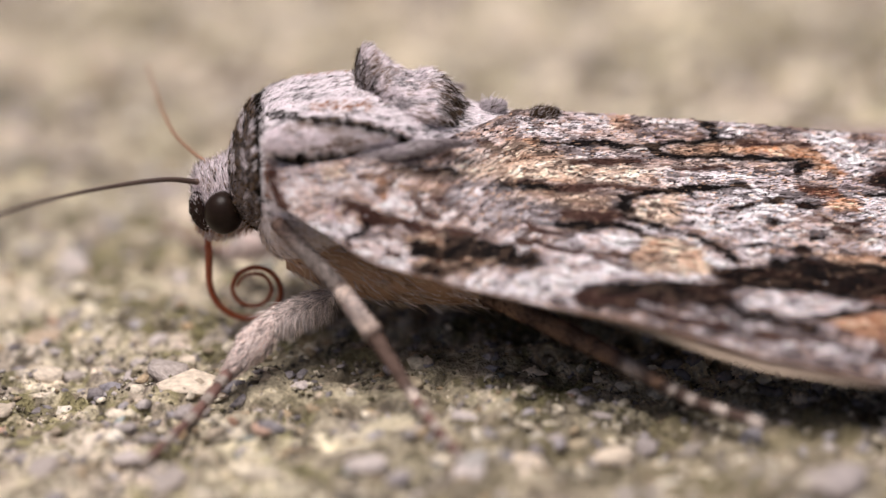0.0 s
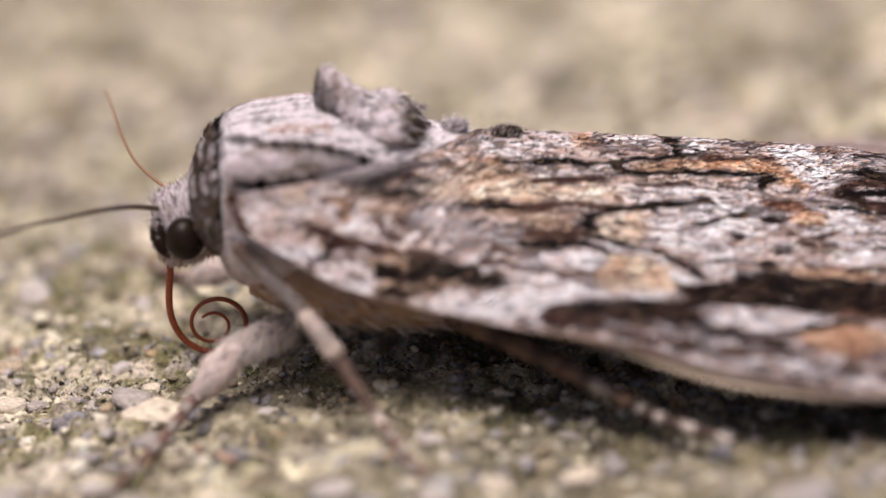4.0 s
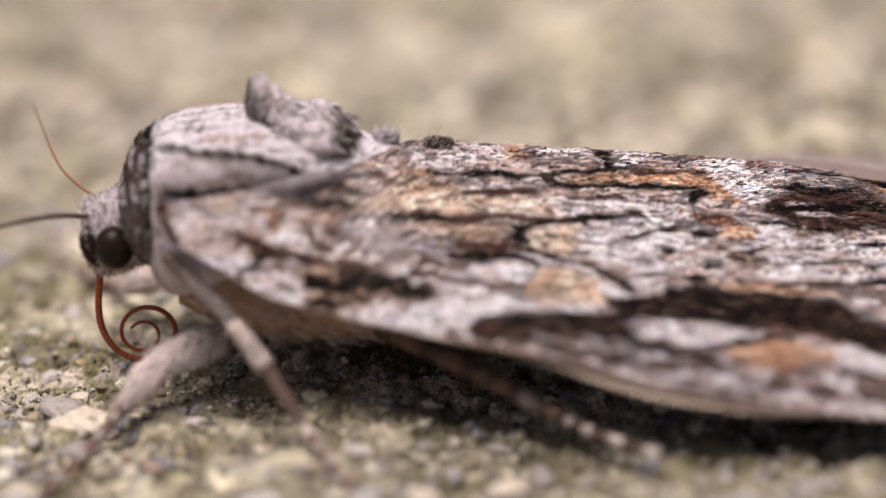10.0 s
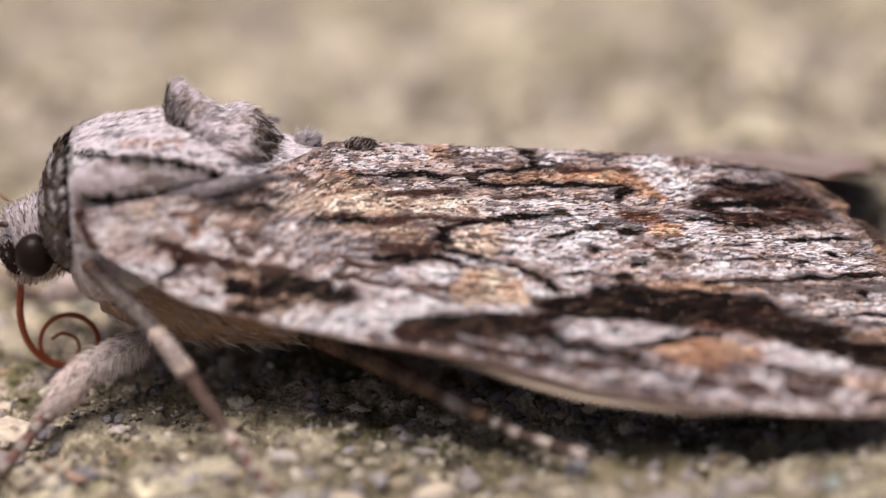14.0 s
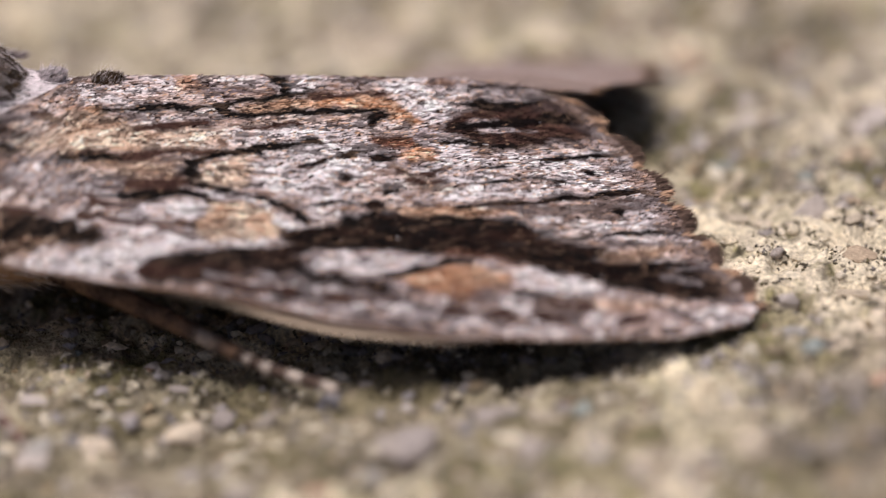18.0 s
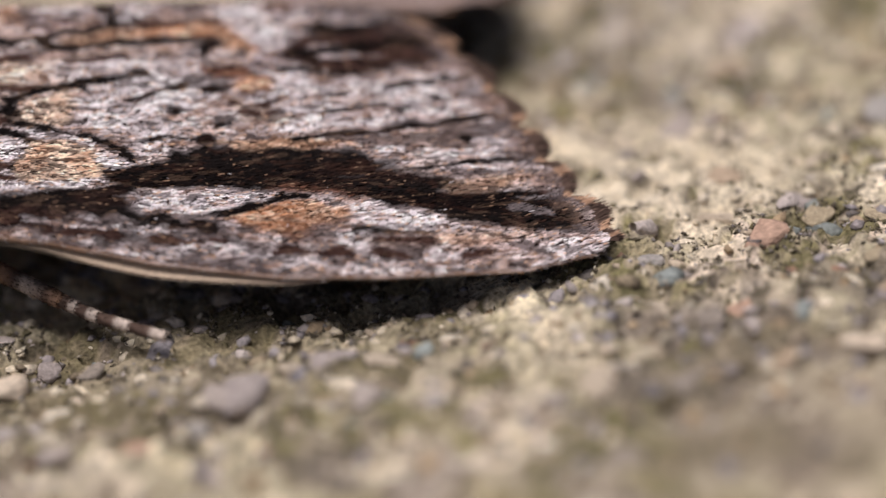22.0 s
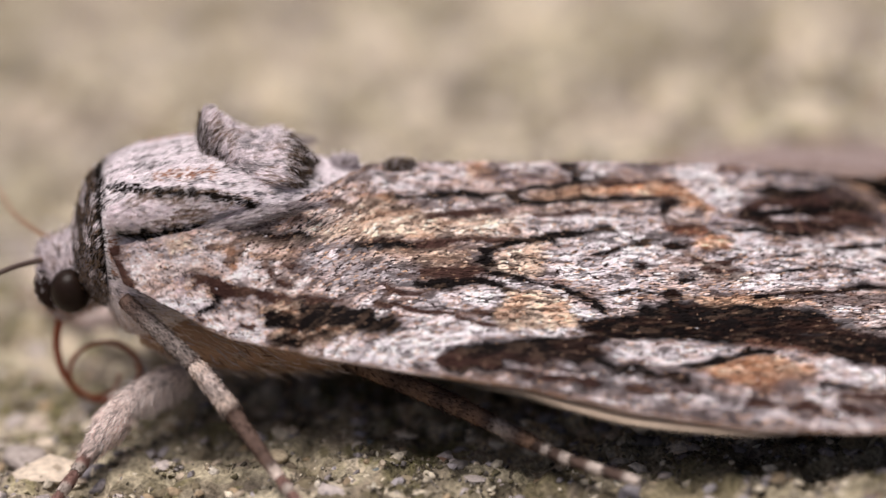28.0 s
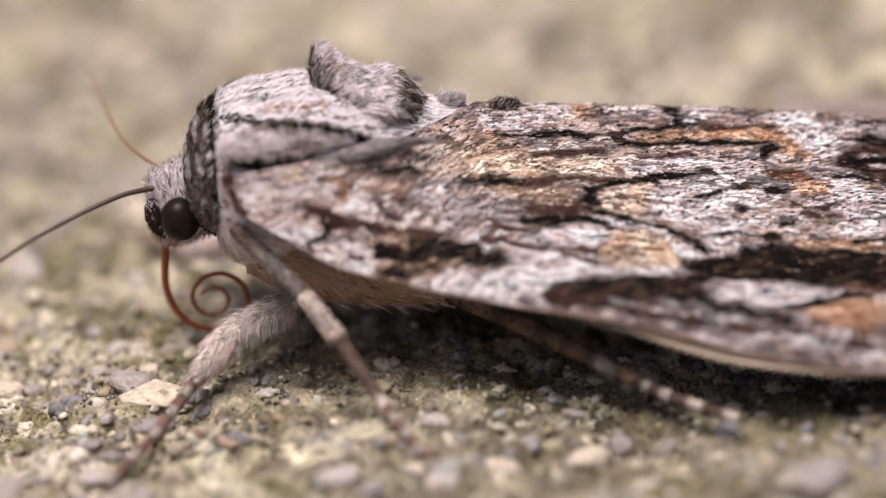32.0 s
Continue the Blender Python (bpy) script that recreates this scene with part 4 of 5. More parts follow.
    patch(c, BLACK, 0.12, 1.0, (21.05, 0.535), (21.50, 0.505), (21.90, 0.552), (21.30, 0.580))
    mark(c, BLACK, 0.09, (18.95, 0.562), (20.20, 0.540), (21.05, 0.540))
    mark(c, BLACK, 0.08, (19.05, 0.393), (20.50, 0.335), (21.45, 0.307))
    mark(c, BROWN, 0.09, (22.40, 0.390), (23.60, 0.408), (24.45, 0.375))
    patch(c, TAN, 0.1, 0.9, (21.85, 0.547), (24.15, 0.520), (26.10, 0.550), (25.85, 0.562), (22.50, 0.570))
    # dark back corner
    patch(c, SLATY, 0.25, 0.4, (25.95, 0.065), (27.35, 0.007), (28.85, -0.003), (29.70, 0.035), (30.30, 0.080), (29.20, 0.102), (27.55, 0.095), (26.30, 0.105))
    patch(c, BROWN, 0.25, 1.0, (24.25, 0.215), (25.05, 0.143), (26.55, 0.088), (27.85, 0.068), (28.60, 0.033), (29.95, 0.065), (30.35, 0.135), (30.25, 0.198), (29.00, 0.233), (27.65, 0.268), (26.50, 0.293), (25.60, 0.273))
    patch(c, SLATY, 0.2, 0.35, (28.50, 0.040), (29.55, 0.048), (30.25, 0.100), (29.20, 0.110), (28.15, 0.097))
    mark(c, BLACK, 0.2, (25.20, 0.203), (26.95, 0.170), (29.80, 0.102))
    mark(c, BLACK, 0.16, (25.95, 0.107), (27.15, 0.088), (28.25, 0.070))
    mark(c, BLACK, 0.12, (24.50, 0.260), (25.90, 0.275), (27.15, 0.260))
    mark(c, GREY, 0.07, (25.70, 0.177), (26.55, 0.158))
    mark(c, GREY, 0.07, (26.05, 0.215), (27.95, 0.188))
    mark(c, BLACK, 0.08, (26.15, 0.038), (27.35, -0.003))
    # veins and bars towards the outer margin
    mark(c, BLACK, 0.11, (28.05, 0.307), (30.05, 0.260), (31.35, 0.247))
    mark(c, BLACK, 0.17, (29.55, 0.353), (29.85, 0.355))
    mark(c, BLACK, 0.13, (24.55, 0.530), (27.20, 0.492), (29.35, 0.450), (31.30, 0.413), (32.00, 0.423))
    patch(c, BROWN, 0.25, 0.7, (25.35, 0.512), (28.20, 0.497), (31.25, 0.430), (32.30, 0.445), (31.75, 0.512), (29.30, 0.547), (27.05, 0.552))
    mark(c, BLACK, 0.16, (30.20, 0.507), (30.40, 0.535))
    mark(c, WHITE, 0.1, (30.60, 0.520), (31.60, 0.532))
    mark(c, WHITE, 0.14, (27.25, 0.568), (28.05, 0.555))
    patch(c, WHITE, 0.14, 0.6, (28.65, 0.568), (31.35, 0.542), (32.05, 0.555), (31.05, 0.573), (29.00, 0.592))
    mark(c, BLACK, 0.12, (28.30, 0.630), (29.95, 0.607), (31.25, 0.585), (32.45, 0.605))
    patch(c, BROWN, 0.2, 0.8, (26.85, 0.647), (29.00, 0.657), (31.95, 0.632), (32.50, 0.660), (31.00, 0.667), (28.35, 0.688))
    patch(c, TAN, 0.14, 0.85, (28.95, 0.690), (31.00, 0.672), (32.25, 0.680), (30.65, 0.718), (29.20, 0.732))
    mark(c, BROWN, 0.16, (32.30, 0.735), (33.00, 0.780))
    mark(c, WHITE, 0.09, (31.60, 0.757), (32.85, 0.765))
    mark(c, GREY, 0.14, (31.05, 0.800), (32.40, 0.830))
    # darker front half below the black band: pattern, with the edge's shade painted brown
    patch(c, BROWN, 0.3, 0.3, (12.95, 0.960), (14.60, 0.882), (17.50, 0.787), (19.25, 0.782), (18.35, 0.860), (20.85, 0.840), (21.30, 0.895), (23.75, 0.915), (22.15, 0.943), (18.55, 0.962), (15.55, 0.978))
    mark(c, BLACK, 0.2, (13.15, 0.948), (14.75, 0.890), (16.55, 0.835))
    mark(c, BLACK, 0.12, (16.45, 0.882), (18.15, 0.875), (20.05, 0.882))
    mark(c, WHITE, 0.06, (15.05, 0.943), (16.35, 0.938))
    mark(c, WHITE, 0.05, (18.10, 0.922), (19.60, 0.915))
    mark(c, WHITE, 0.05, (16.80, 0.910), (17.55, 0.905))
    patch(c, BLACK, 0.22, 0.8, (17.90, 0.720), (18.85, 0.647), (21.30, 0.580), (23.30, 0.555), (25.80, 0.588), (27.95, 0.600), (27.65, 0.732), (25.75, 0.705), (23.65, 0.677), (20.85, 0.713), (18.65, 0.775))
    patch(c, RUSTY, 0.2, 0.6, (23.30, 0.847), (25.85, 0.828), (25.30, 0.897), (23.35, 0.910))
    mark(c, BLACK, 0.16, (21.40, 0.850), (22.85, 0.792), (23.70, 0.742))
    patch(c, BLACK, 0.22, 0.7, (27.90, 0.627), (29.95, 0.690), (31.70, 0.710), (33.20, 0.782), (33.85, 0.845), (33.15, 0.867), (31.35, 0.840), (29.40, 0.823), (27.60, 0.740))
    mark(c, BROWN, 0.13, (15.75, 0.962), (18.05, 0.945))
    mark(c, BROWN, 0.13, (19.15, 0.940), (21.40, 0.935))
    mark(c, BROWN, 0.13, (23.30, 0.930), (25.55, 0.940))
    mark(c, BROWN, 0.13, (26.45, 0.902), (28.35, 0.917))
    mark(c, BROWN, 0.13, (12.95, 0.950), (14.50, 0.948))
    patch(c, BROWN, 0.25, 0.35, (14.90, 0.970), (17.70, 0.935), (20.05, 0.930), (22.55, 0.932), (24.85, 0.950), (24.65, 1.022), (21.40, 1.035), (18.55, 1.018), (15.60, 1.032))
    patch(c, BROWN, 0.2, 0.5, (13.40, 0.917), (15.80, 0.902), (17.80, 0.875), (16.70, 0.950), (14.70, 0.965))
    mark(c, PALE, 0.07, (16.15, 0.945), (17.70, 0.930))
    mark(c, PALE, 0.07, (18.35, 0.910), (19.70, 0.905))
    mark(c, PALE, 0.07, (20.00, 0.945), (21.95, 0.948))
    mark(c, PALE, 0.07, (17.20, 1.005), (18.75, 0.992))
    # paler and rustier field behind the shoulder
    patch(c, WHITE, 0.3, 0.45, (8.25, 0.350), (9.80, 0.350), (11.40, 0.465), (12.55, 0.512), (12.20, 0.615), (10.35, 0.607), (8.75, 0.525))
    patch(c, CREAM, 0.3, 0.45, (8.50, 0.093), (10.45, 0.162), (12.95, 0.223), (12.80, 0.343), (10.70, 0.330), (9.00, 0.258))
    patch(c, PEACH, 0.3, 0.4, (5.25, 0.172), (6.95, 0.150), (8.55, 0.288), (8.05, 0.380), (6.20, 0.350))
    # dark rim at the wing's root
    mark(c, BROWN, 0.3, (1.75, 0.0), (1.95, 0.5), (2.15, 1.0))
    # brown outer margin, pale where the veins end
    rim = wing_out(v) - x + 0.5 * rag
    vein = smooth(0.35, 0.8, np.abs(np.sin(v * math.pi * 6.5)))
    tint += (SLATY * 0.9 + (TAN * 0.5 - SLATY * 0.9) * vein[:, None] * 0.5 - tint) * (0.62 * smooth(1.2, 0.3, rim) * smooth(0.97, 0.90, v))[:, None]
    # dark scales gather in fine short lines, rarer on the white fields
    light = tint.mean(1, keepdims=True)
    blot = smooth(0.53, 0.60, cloud(x / 0.9, s / 0.28, 0, 4, 331))[:, None]
    tint = tint + (RUSTY * 0.42 - tint) * (0.10 + 0.30 * smooth(6, 12, x))[:, None] * blot * smooth(0.10, 0.25, light)
    fleck = smooth(0.545, 0.585, cloud(x / 0.34, s / 0.085, 0, 2, 251))[:, None]
    tint = tint + (BROWN * 0.5 - tint) * (0.45 + 0.27 * smooth(5, 11, x))[:, None] * fleck * smooth(0.12, 0.3, light)
    ochre = smooth(0.555, 0.61, cloud(x / 0.8, s / 0.22, 0, 3, 351))[:, None]
    tint = tint + (RUST * 0.9 - tint) * 0.22 * ochre * smooth(0.2, 0.4, light)
    glint = smooth(0.58, 0.70, cloud(x / 0.6, s / 0.12, 0, 3, 261))[:, None]
    tint = tint + (TAN * 0.6 - tint) * 0.12 * glint * smooth(0.14, 0.04, light)
    return tint * (0.93 + 0.30 * smooth(0.28, 0.66, cloud(x / 0.4, s / 0.10, 0, 2, 271)))[:, None]


def flakes(root, way, up, length, width, lift, colour):
    """Flat overlapping scales: root, direction, surface normal. Five vertices each."""
    n = len(root)
    side = np.cross(way, up)
    side /= np.linalg.norm(side, axis=1)[:, None]
    w, l, h = width[:, None] * side, length[:, None], lift[:, None] * up
    mid, tip = root + way * l * 0.75 + h * 0.75, root + way * l + h
    v = np.stack([root - w * 0.5, root + w * 0.5, mid + w, mid - w, tip], 1).reshape(-1, 3)
    k = (np.arange(n) * 5)[:, None]
    tri = np.concatenate([k + [0, 1, 2], k + [0, 2, 3], k + [3, 2, 4]], 1).reshape(-1, 3)
    return v, tri, np.repeat(colour, 5, axis=0)


def speckle(colour, x, s):
    """Single scales that differ from those round them, the odd ones in clusters."""
    n = len(colour)
    light = colour.mean(1)
    out = colour * rng.uniform(0.66, 1.32, (n, 1))
    r = rng.random(n)
    dark = 0.02 + 0.20 * smooth(0.46, 0.64, cloud(x / 0.5, s / 0.16, 0, 2, 341))
    out[(r < dark) & (light > 0.16)] = BROWN * 0.45
    rusty = (colour[:, 0] > 2.2 * colour[:, 2]) & (light > 0.08)
    out[rusty & (r > 0.5) & (r < 0.60)] = TAN
    out[(r > 0.98) & (light < 0.16)] = TAN * 0.4
    out[(r > 0.998) & (light < 0.16)] = WHITE * 0.6
    out[(r > 0.62) & (r < 0.685) & (light > 0.2)] = TAN
    out[(r > 0.72) & (light > 0.3)] *= 1.18
    return np.minimum(out, 0.97)


def make_wing(side, count):
    nu, nv = (360, 190) if side < 0 else (150, 70)
    u, v = (a.ravel() for a in np.meshgrid(np.linspace(0, 1, nu), np.linspace(0, 1, nv), indexing="ij"))

    def margin(v):
        return wing_out(v) - (1.5 * np.clip((v - 0.3) / 0.7, 0, 1) ** 2.2 + 1.5 * np.clip(1 - v / 0.3, 0, 1) ** 2 - 0.8 * smooth(0.2, 0.4, v) if side > 0 else 0.0)

    x = wing_in(v) + (margin(v) - wing_in(v)) * u
    top = wing_point(x, v, side)
    low = top - (0, 0, 0.07)
    quads = sheet(nu, nv)
    if side > 0:
        quads = quads[:, ::-1]
    n = nu * nv
    edge = np.concatenate([np.arange(nv), np.arange(1, nu) * nv + nv - 1, (nu - 1) * nv + np.arange(nv - 2, -1, -1), np.arange(nu - 2, 0, -1) * nv])
    rim = np.stack([edge, np.roll(edge, -1), np.roll(edge, -1) + n, edge + n], 1)
    tint = wing_colour(x, v) * 0.22
    if side > 0:
        tint = tint + ((0.42, 0.32, 0.29) - tint) * 0.7
    wing = part("forewing", np.concatenate([top, low]), np.concatenate([quads, quads[:, ::-1] + n, rim]), M_WING, moth, "", np.concatenate([tint, tint * 0 + BROWN]))
    # scales
    u, v = rng.random(count), rng.random(count) ** 0.9
    x = wing_in(v) + (margin(v) - wing_in(v)) * u * 0.995
    p = wing_point(x, v, side)
    ex, ev = wing_point(x + 0.05, v, side) - p, wing_point(x, v + 0.005, side) - p
    up = np.cross(ex, ev)
    up *= np.sign(up[:, 2:3])
    up /= np.linalg.norm(up, axis=1)[:, None]
    way = ex / np.linalg.norm(ex, axis=1)[:, None] + 0.10 * rng.normal(size=(count, 3))
    way -= up * (way * up).sum(1)[:, None]
    way /= np.linalg.norm(way, axis=1)[:, None]
    paint = speckle(wing_colour(x + 0.14 + rng.normal(0, 0.025, len(x)), v), x, v * span(x))
    if side > 0:
        paint = paint + ((0.50, 0.385, 0.355) - paint) * 0.6
    v, f, c = flakes(p + up * 0.012, way, up, rng.uniform(0.18, 0.30, count), rng.uniform(0.018, 0.032, count), rng.uniform(0.02, 0.08, count), paint)
    tagged(part("scale_coat", v, f, M_SCALE, wing, "", c, flat=True), kind="stuff")
    # fringe along the outer margin
    count = 2600
    v = rng.random(count) * 0.97
    x = margin(v)
    p = wing_point(x - 0.05, v, side)
    way = wing_point(x + 0.3, v, side) - p + 0.05 * rng.normal(size=(count, 3))
    way /= np.linalg.norm(way, axis=1)[:, None]
    lobe = np.abs(np.sin(v * math.pi * 6.5))
    v, f, c = flakes(p, way, np.tile((0.0, side * 0.3, 0.95), (count, 1)), rng.uniform(0.3, 0.7, count) * (0.55 + 0.6 * lobe), np.full(count, 0.024), rng.uniform(-0.05, 0.08, count), np.where((grain(v * 60, 0, 0, 9) > 0.42)[:, None], UMBRA * rng.uniform(0.5, 1.3, (count, 1)), TAN * rng.uniform(0.4, 1.0, (count, 1))))
    tagged(part("fringe", v, f, M_SCALE, wing, "", c, flat=True), kind="stuff")
    # leading edge
    xs = np.linspace(4, 33.5, 90)
    line = wing_point(xs, np.full(90, 1.0), side) - (0, 0, 0.06)
    v, f = tube(line, knots(xs, (4, 0.07), (15, 0.10), (28, 0.09), (33.5, 0.04)), 8)
    part("leading_edge", v, f, M_SKIN, wing, "", (0.5 * wing_colour(v[:, 0], np.full(len(v), 0.97)) + 0.3 * TAN) * (0.3 + 1.2 * cloud(v[:, 0] * 4, v[:, 1] * 6, v[:, 2] * 6, 3, 5))[:, None])
    coat(wing, v, [q for q in f if len(q) == 4], 7000, (1, 0, -0.15), lambda p: mix(p, (TAN * 0.9, 0.4), (HAIR * 0.7, 0.3), (BROWN * 0.8, 0.3)), 0.26, 0.014, 0.12, 0.12, "edge_scale_coat")
    # hindwing, folded below
    xs, vs = (a.ravel() for a in np.meshgrid(np.linspace(13, 24.5, 60), np.linspace(0, 1, 36), indexing="ij"))
    base = wing_point(xs, 0.45 + 0.55 * vs, side)
    drop = 0.05 + 0.30 * np.sin(math.pi * np.clip((xs - 13) / 11.5, 0, 1)) ** 1.3
    base = base - np.stack([0 * xs, -side * 0.55 * vs * drop, drop * (0.25 + 0.75 * vs) + 0.13], 1)
    base = base + np.stack([0 * xs, 0 * xs, 0.035 * np.sin(vs * 70)], 1)
    q = sheet(60, 36)
    q = np.concatenate([q, q[:, ::-1] + len(base)])
    stripe = 0.12 + 1.1 * np.tile(smooth(0.35, 0.65, grain(vs * 26, xs * 0.2, 0, 3)), 2)
    part("hindwing", np.concatenate([base, base - (0, 0, 0.09)]), q, M_WING, moth, "", np.tile((0.44, 0.35, 0.27), (2 * len(base), 1)) * stripe[:, None])


def loft(rows, n=44, power=2.4, steps=44):
    """A body through sections (x, half width, top, bottom)."""
    rows = np.asarray(rows, float)
    xs = np.linspace(rows[0, 0], rows[-1, 0], steps)
    w, t, b = (spline(np.stack([rows[:, 0], rows[:, k], 0 * rows[:, 0]], 1), 300) for k in (1, 2, 3))
    w, t, b = (np.interp(xs, c[:, 0], c[:, 1]) for c in (w, t, b))
    a = np.linspace(0, 2 * math.pi, n, endpoint=False)
    ca, sa = np.cos(a), np.sin(a)
    ca, sa = np.sign(ca) * np.abs(ca) ** (2 / power), np.sign(sa) * np.abs(sa) ** (2 / power)
    y, z = w[:, None] * ca, ((t + b) / 2)[:, None] + ((t - b) / 2)[:, None] * sa
    v = np.stack([np.broadcast_to(xs[:, None], y.shape), y, z], -1).reshape(-1, 3)
    v = v + 0.10 * (np.stack([cloud(v[:, 0] * 1.3, v[:, 1] * 1.3, v[:, 2] * 1.3, 3, 300 + k) for k in range(3)], 1) - 0.5)
    faces = [tuple(int(q) for q in f) for f in sheet(steps, n, True)] + [tuple(range(n)), tuple(range((steps - 1) * n, steps * n))[::-1]]
    return v, faces


def ball(centre, radius, cuts=4):
    bm = bmesh.new()
    bmesh.ops.create_icosphere(bm, subdivisions=cuts, radius=1)
    v = np.array([p.co for p in bm.verts]) * radius + centre
    f = np.array([[p.index for p in q.verts] for q in bm.faces])
    bm.free()
    return v, f


def scatter(v, faces, count):
    """Even random places on a closed mesh, with outward normals."""
    tri = np.array([(f[0], f[k], f[k + 1]) for f in faces if len(f) < 6 for k in range(1, len(f) - 1)])
    a, b, c = v[tri[:, 0]], v[tri[:, 1]], v[tri[:, 2]]
    cross = np.cross(b - a, c - a)
    area = np.linalg.norm(cross, axis=1)
    pick = rng.choice(len(tri), count, p=area / area.sum())
    r, s = np.sqrt(rng.random(count))[:, None], rng.random(count)[:, None]
    p = a[pick] * (1 - r) + b[pick] * r * (1 - s) + c[pick] * r * s
    up = cross[pick] / area[pick][:, None]
    return p, up * np.sign(((p - v.mean(0)) * up).sum(1))[:, None]


def coat(body, v, faces, count, comb, colour, length=0.42, width=0.03, rise=0.30, fuzz=0.22, name="fur", only=None):
    """Dresses a body in hair-like scales combed one way. colour: a function of the places."""
    p, up = scatter(v, faces, count)
    if only is not None:
        keep = only(p)
        p, up = p[keep], up[keep]
        count = len(p)
    way = np.broadcast_to(np.asarray(comb(p) if callable(comb) else comb, float), p.shape)
    way = way - up * (way * up).sum(1)[:, None]
    way = way / (np.linalg.norm(way, axis=1)[:, None] + 1e-6) + rise * up + fuzz * rng.normal(size=p.shape)
    size = rng.uniform(0.55, 1.25, count) * length
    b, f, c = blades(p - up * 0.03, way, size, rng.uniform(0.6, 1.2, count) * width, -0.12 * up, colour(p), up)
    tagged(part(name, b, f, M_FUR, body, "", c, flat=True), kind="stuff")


def mix(p, *shares):
    """A random coat of several colours, each with its share."""
    k = rng.choice(len(shares), len(p), p=np.array([s for _, s in shares]) / sum(s for _, s in shares))
    return np.array([c for c, _ in shares])[k] * rng.uniform(0.75, 1.2, (len(p), 1))


HAIR, SOOT, FAWN = np.array((0.97, 0.90, 0.93)), np.array((0.05, 0.036, 0.027)), np.array((0.30, 0.20, 0.13))


def rise_of(p):
    """Height on the flank, as it reads along the slope of the side."""
    return p[:, 2] - 0.43 * np.abs(p[:, 1])


def on_line(p, half, *line):
    """Which hairs stand within half a width of a line of (x, height) along the flank, with toothed edges."""
    x = p[:, 0]
    middle = knots(x, *line)
    tooth = 0.09 * np.sin(x * 13.0 + 2 * np.sin(x * 3)) + 0.05 * rng.normal(size=len(p))
    ends = (x > line[0][0] + tooth) & (x < line[-1][0] + tooth)
    return ends & (np.abs(rise_of(p) - middle) < half + tooth)


BEADS = ((1.9, 9.0), (2.4, 8.9), (3.9, 8.5), (5.2, 8.26), (6.0, 7.97), (7.1, 7.4))
HEM = ((1.9, 7.22), (2.4, 7.12), (3.5, 6.98), (4.9, 6.95))


def thorax_hair(p):
    c = mix(p, (HAIR, 0.82), (HAIR * 0.55, 0.06), (SOOT * 0.7, 0.10), (FAWN, 0.02))
    streak = grain(p[:, 0] * 1.3, p[:, 1] * 7, p[:, 2] * 7, 7)
    c[(streak > 0.66) & (rng.random(len(p)) < 0.75)] *= 0.28
    h = rise_of(p)
    side = np.abs(p[:, 1]) > 0.6
    rust = side & on_line(p, 0.16, (3.4, 9.2), (5.8, 9.05)) & (rng.random(len(p)) < 0.8)
    c[rust] = RUST * 0.9
    c[side & on_line(p, 0.17, *BEADS)] = SOOT * 0.3
    c[side & on_line(p, 0.07, *((x, z + 0.3) for x, z in BEADS))] = HAIR
    under = p[:, 2] < 6.2
    c[under] = mix(p[under], ((0.66, 0.54, 0.45), 0.45), (HAIR * 0.85, 0.45), (BROWN * 1.6, 0.10))
    front = (h > 5.5) & (p[:, 0] < 1.75 + 0.08 * rng.normal(size=len(p))) & (rng.random(len(p)) < 0.95)
    c[front] = SOOT * 0.4
    ruddy = (p[:, 0] < 2.1 + 0.1 * rng.normal(size=len(p))) & (p[:, 0] > 1.6) & (h < 7.2) & (h > 5.6)
    c[ruddy] = RUST * 0.6
    return c


def bead_zone(p):
    return (np.abs(p[:, 1]) > 0.6) & on_line(p, 0.14, *BEADS)


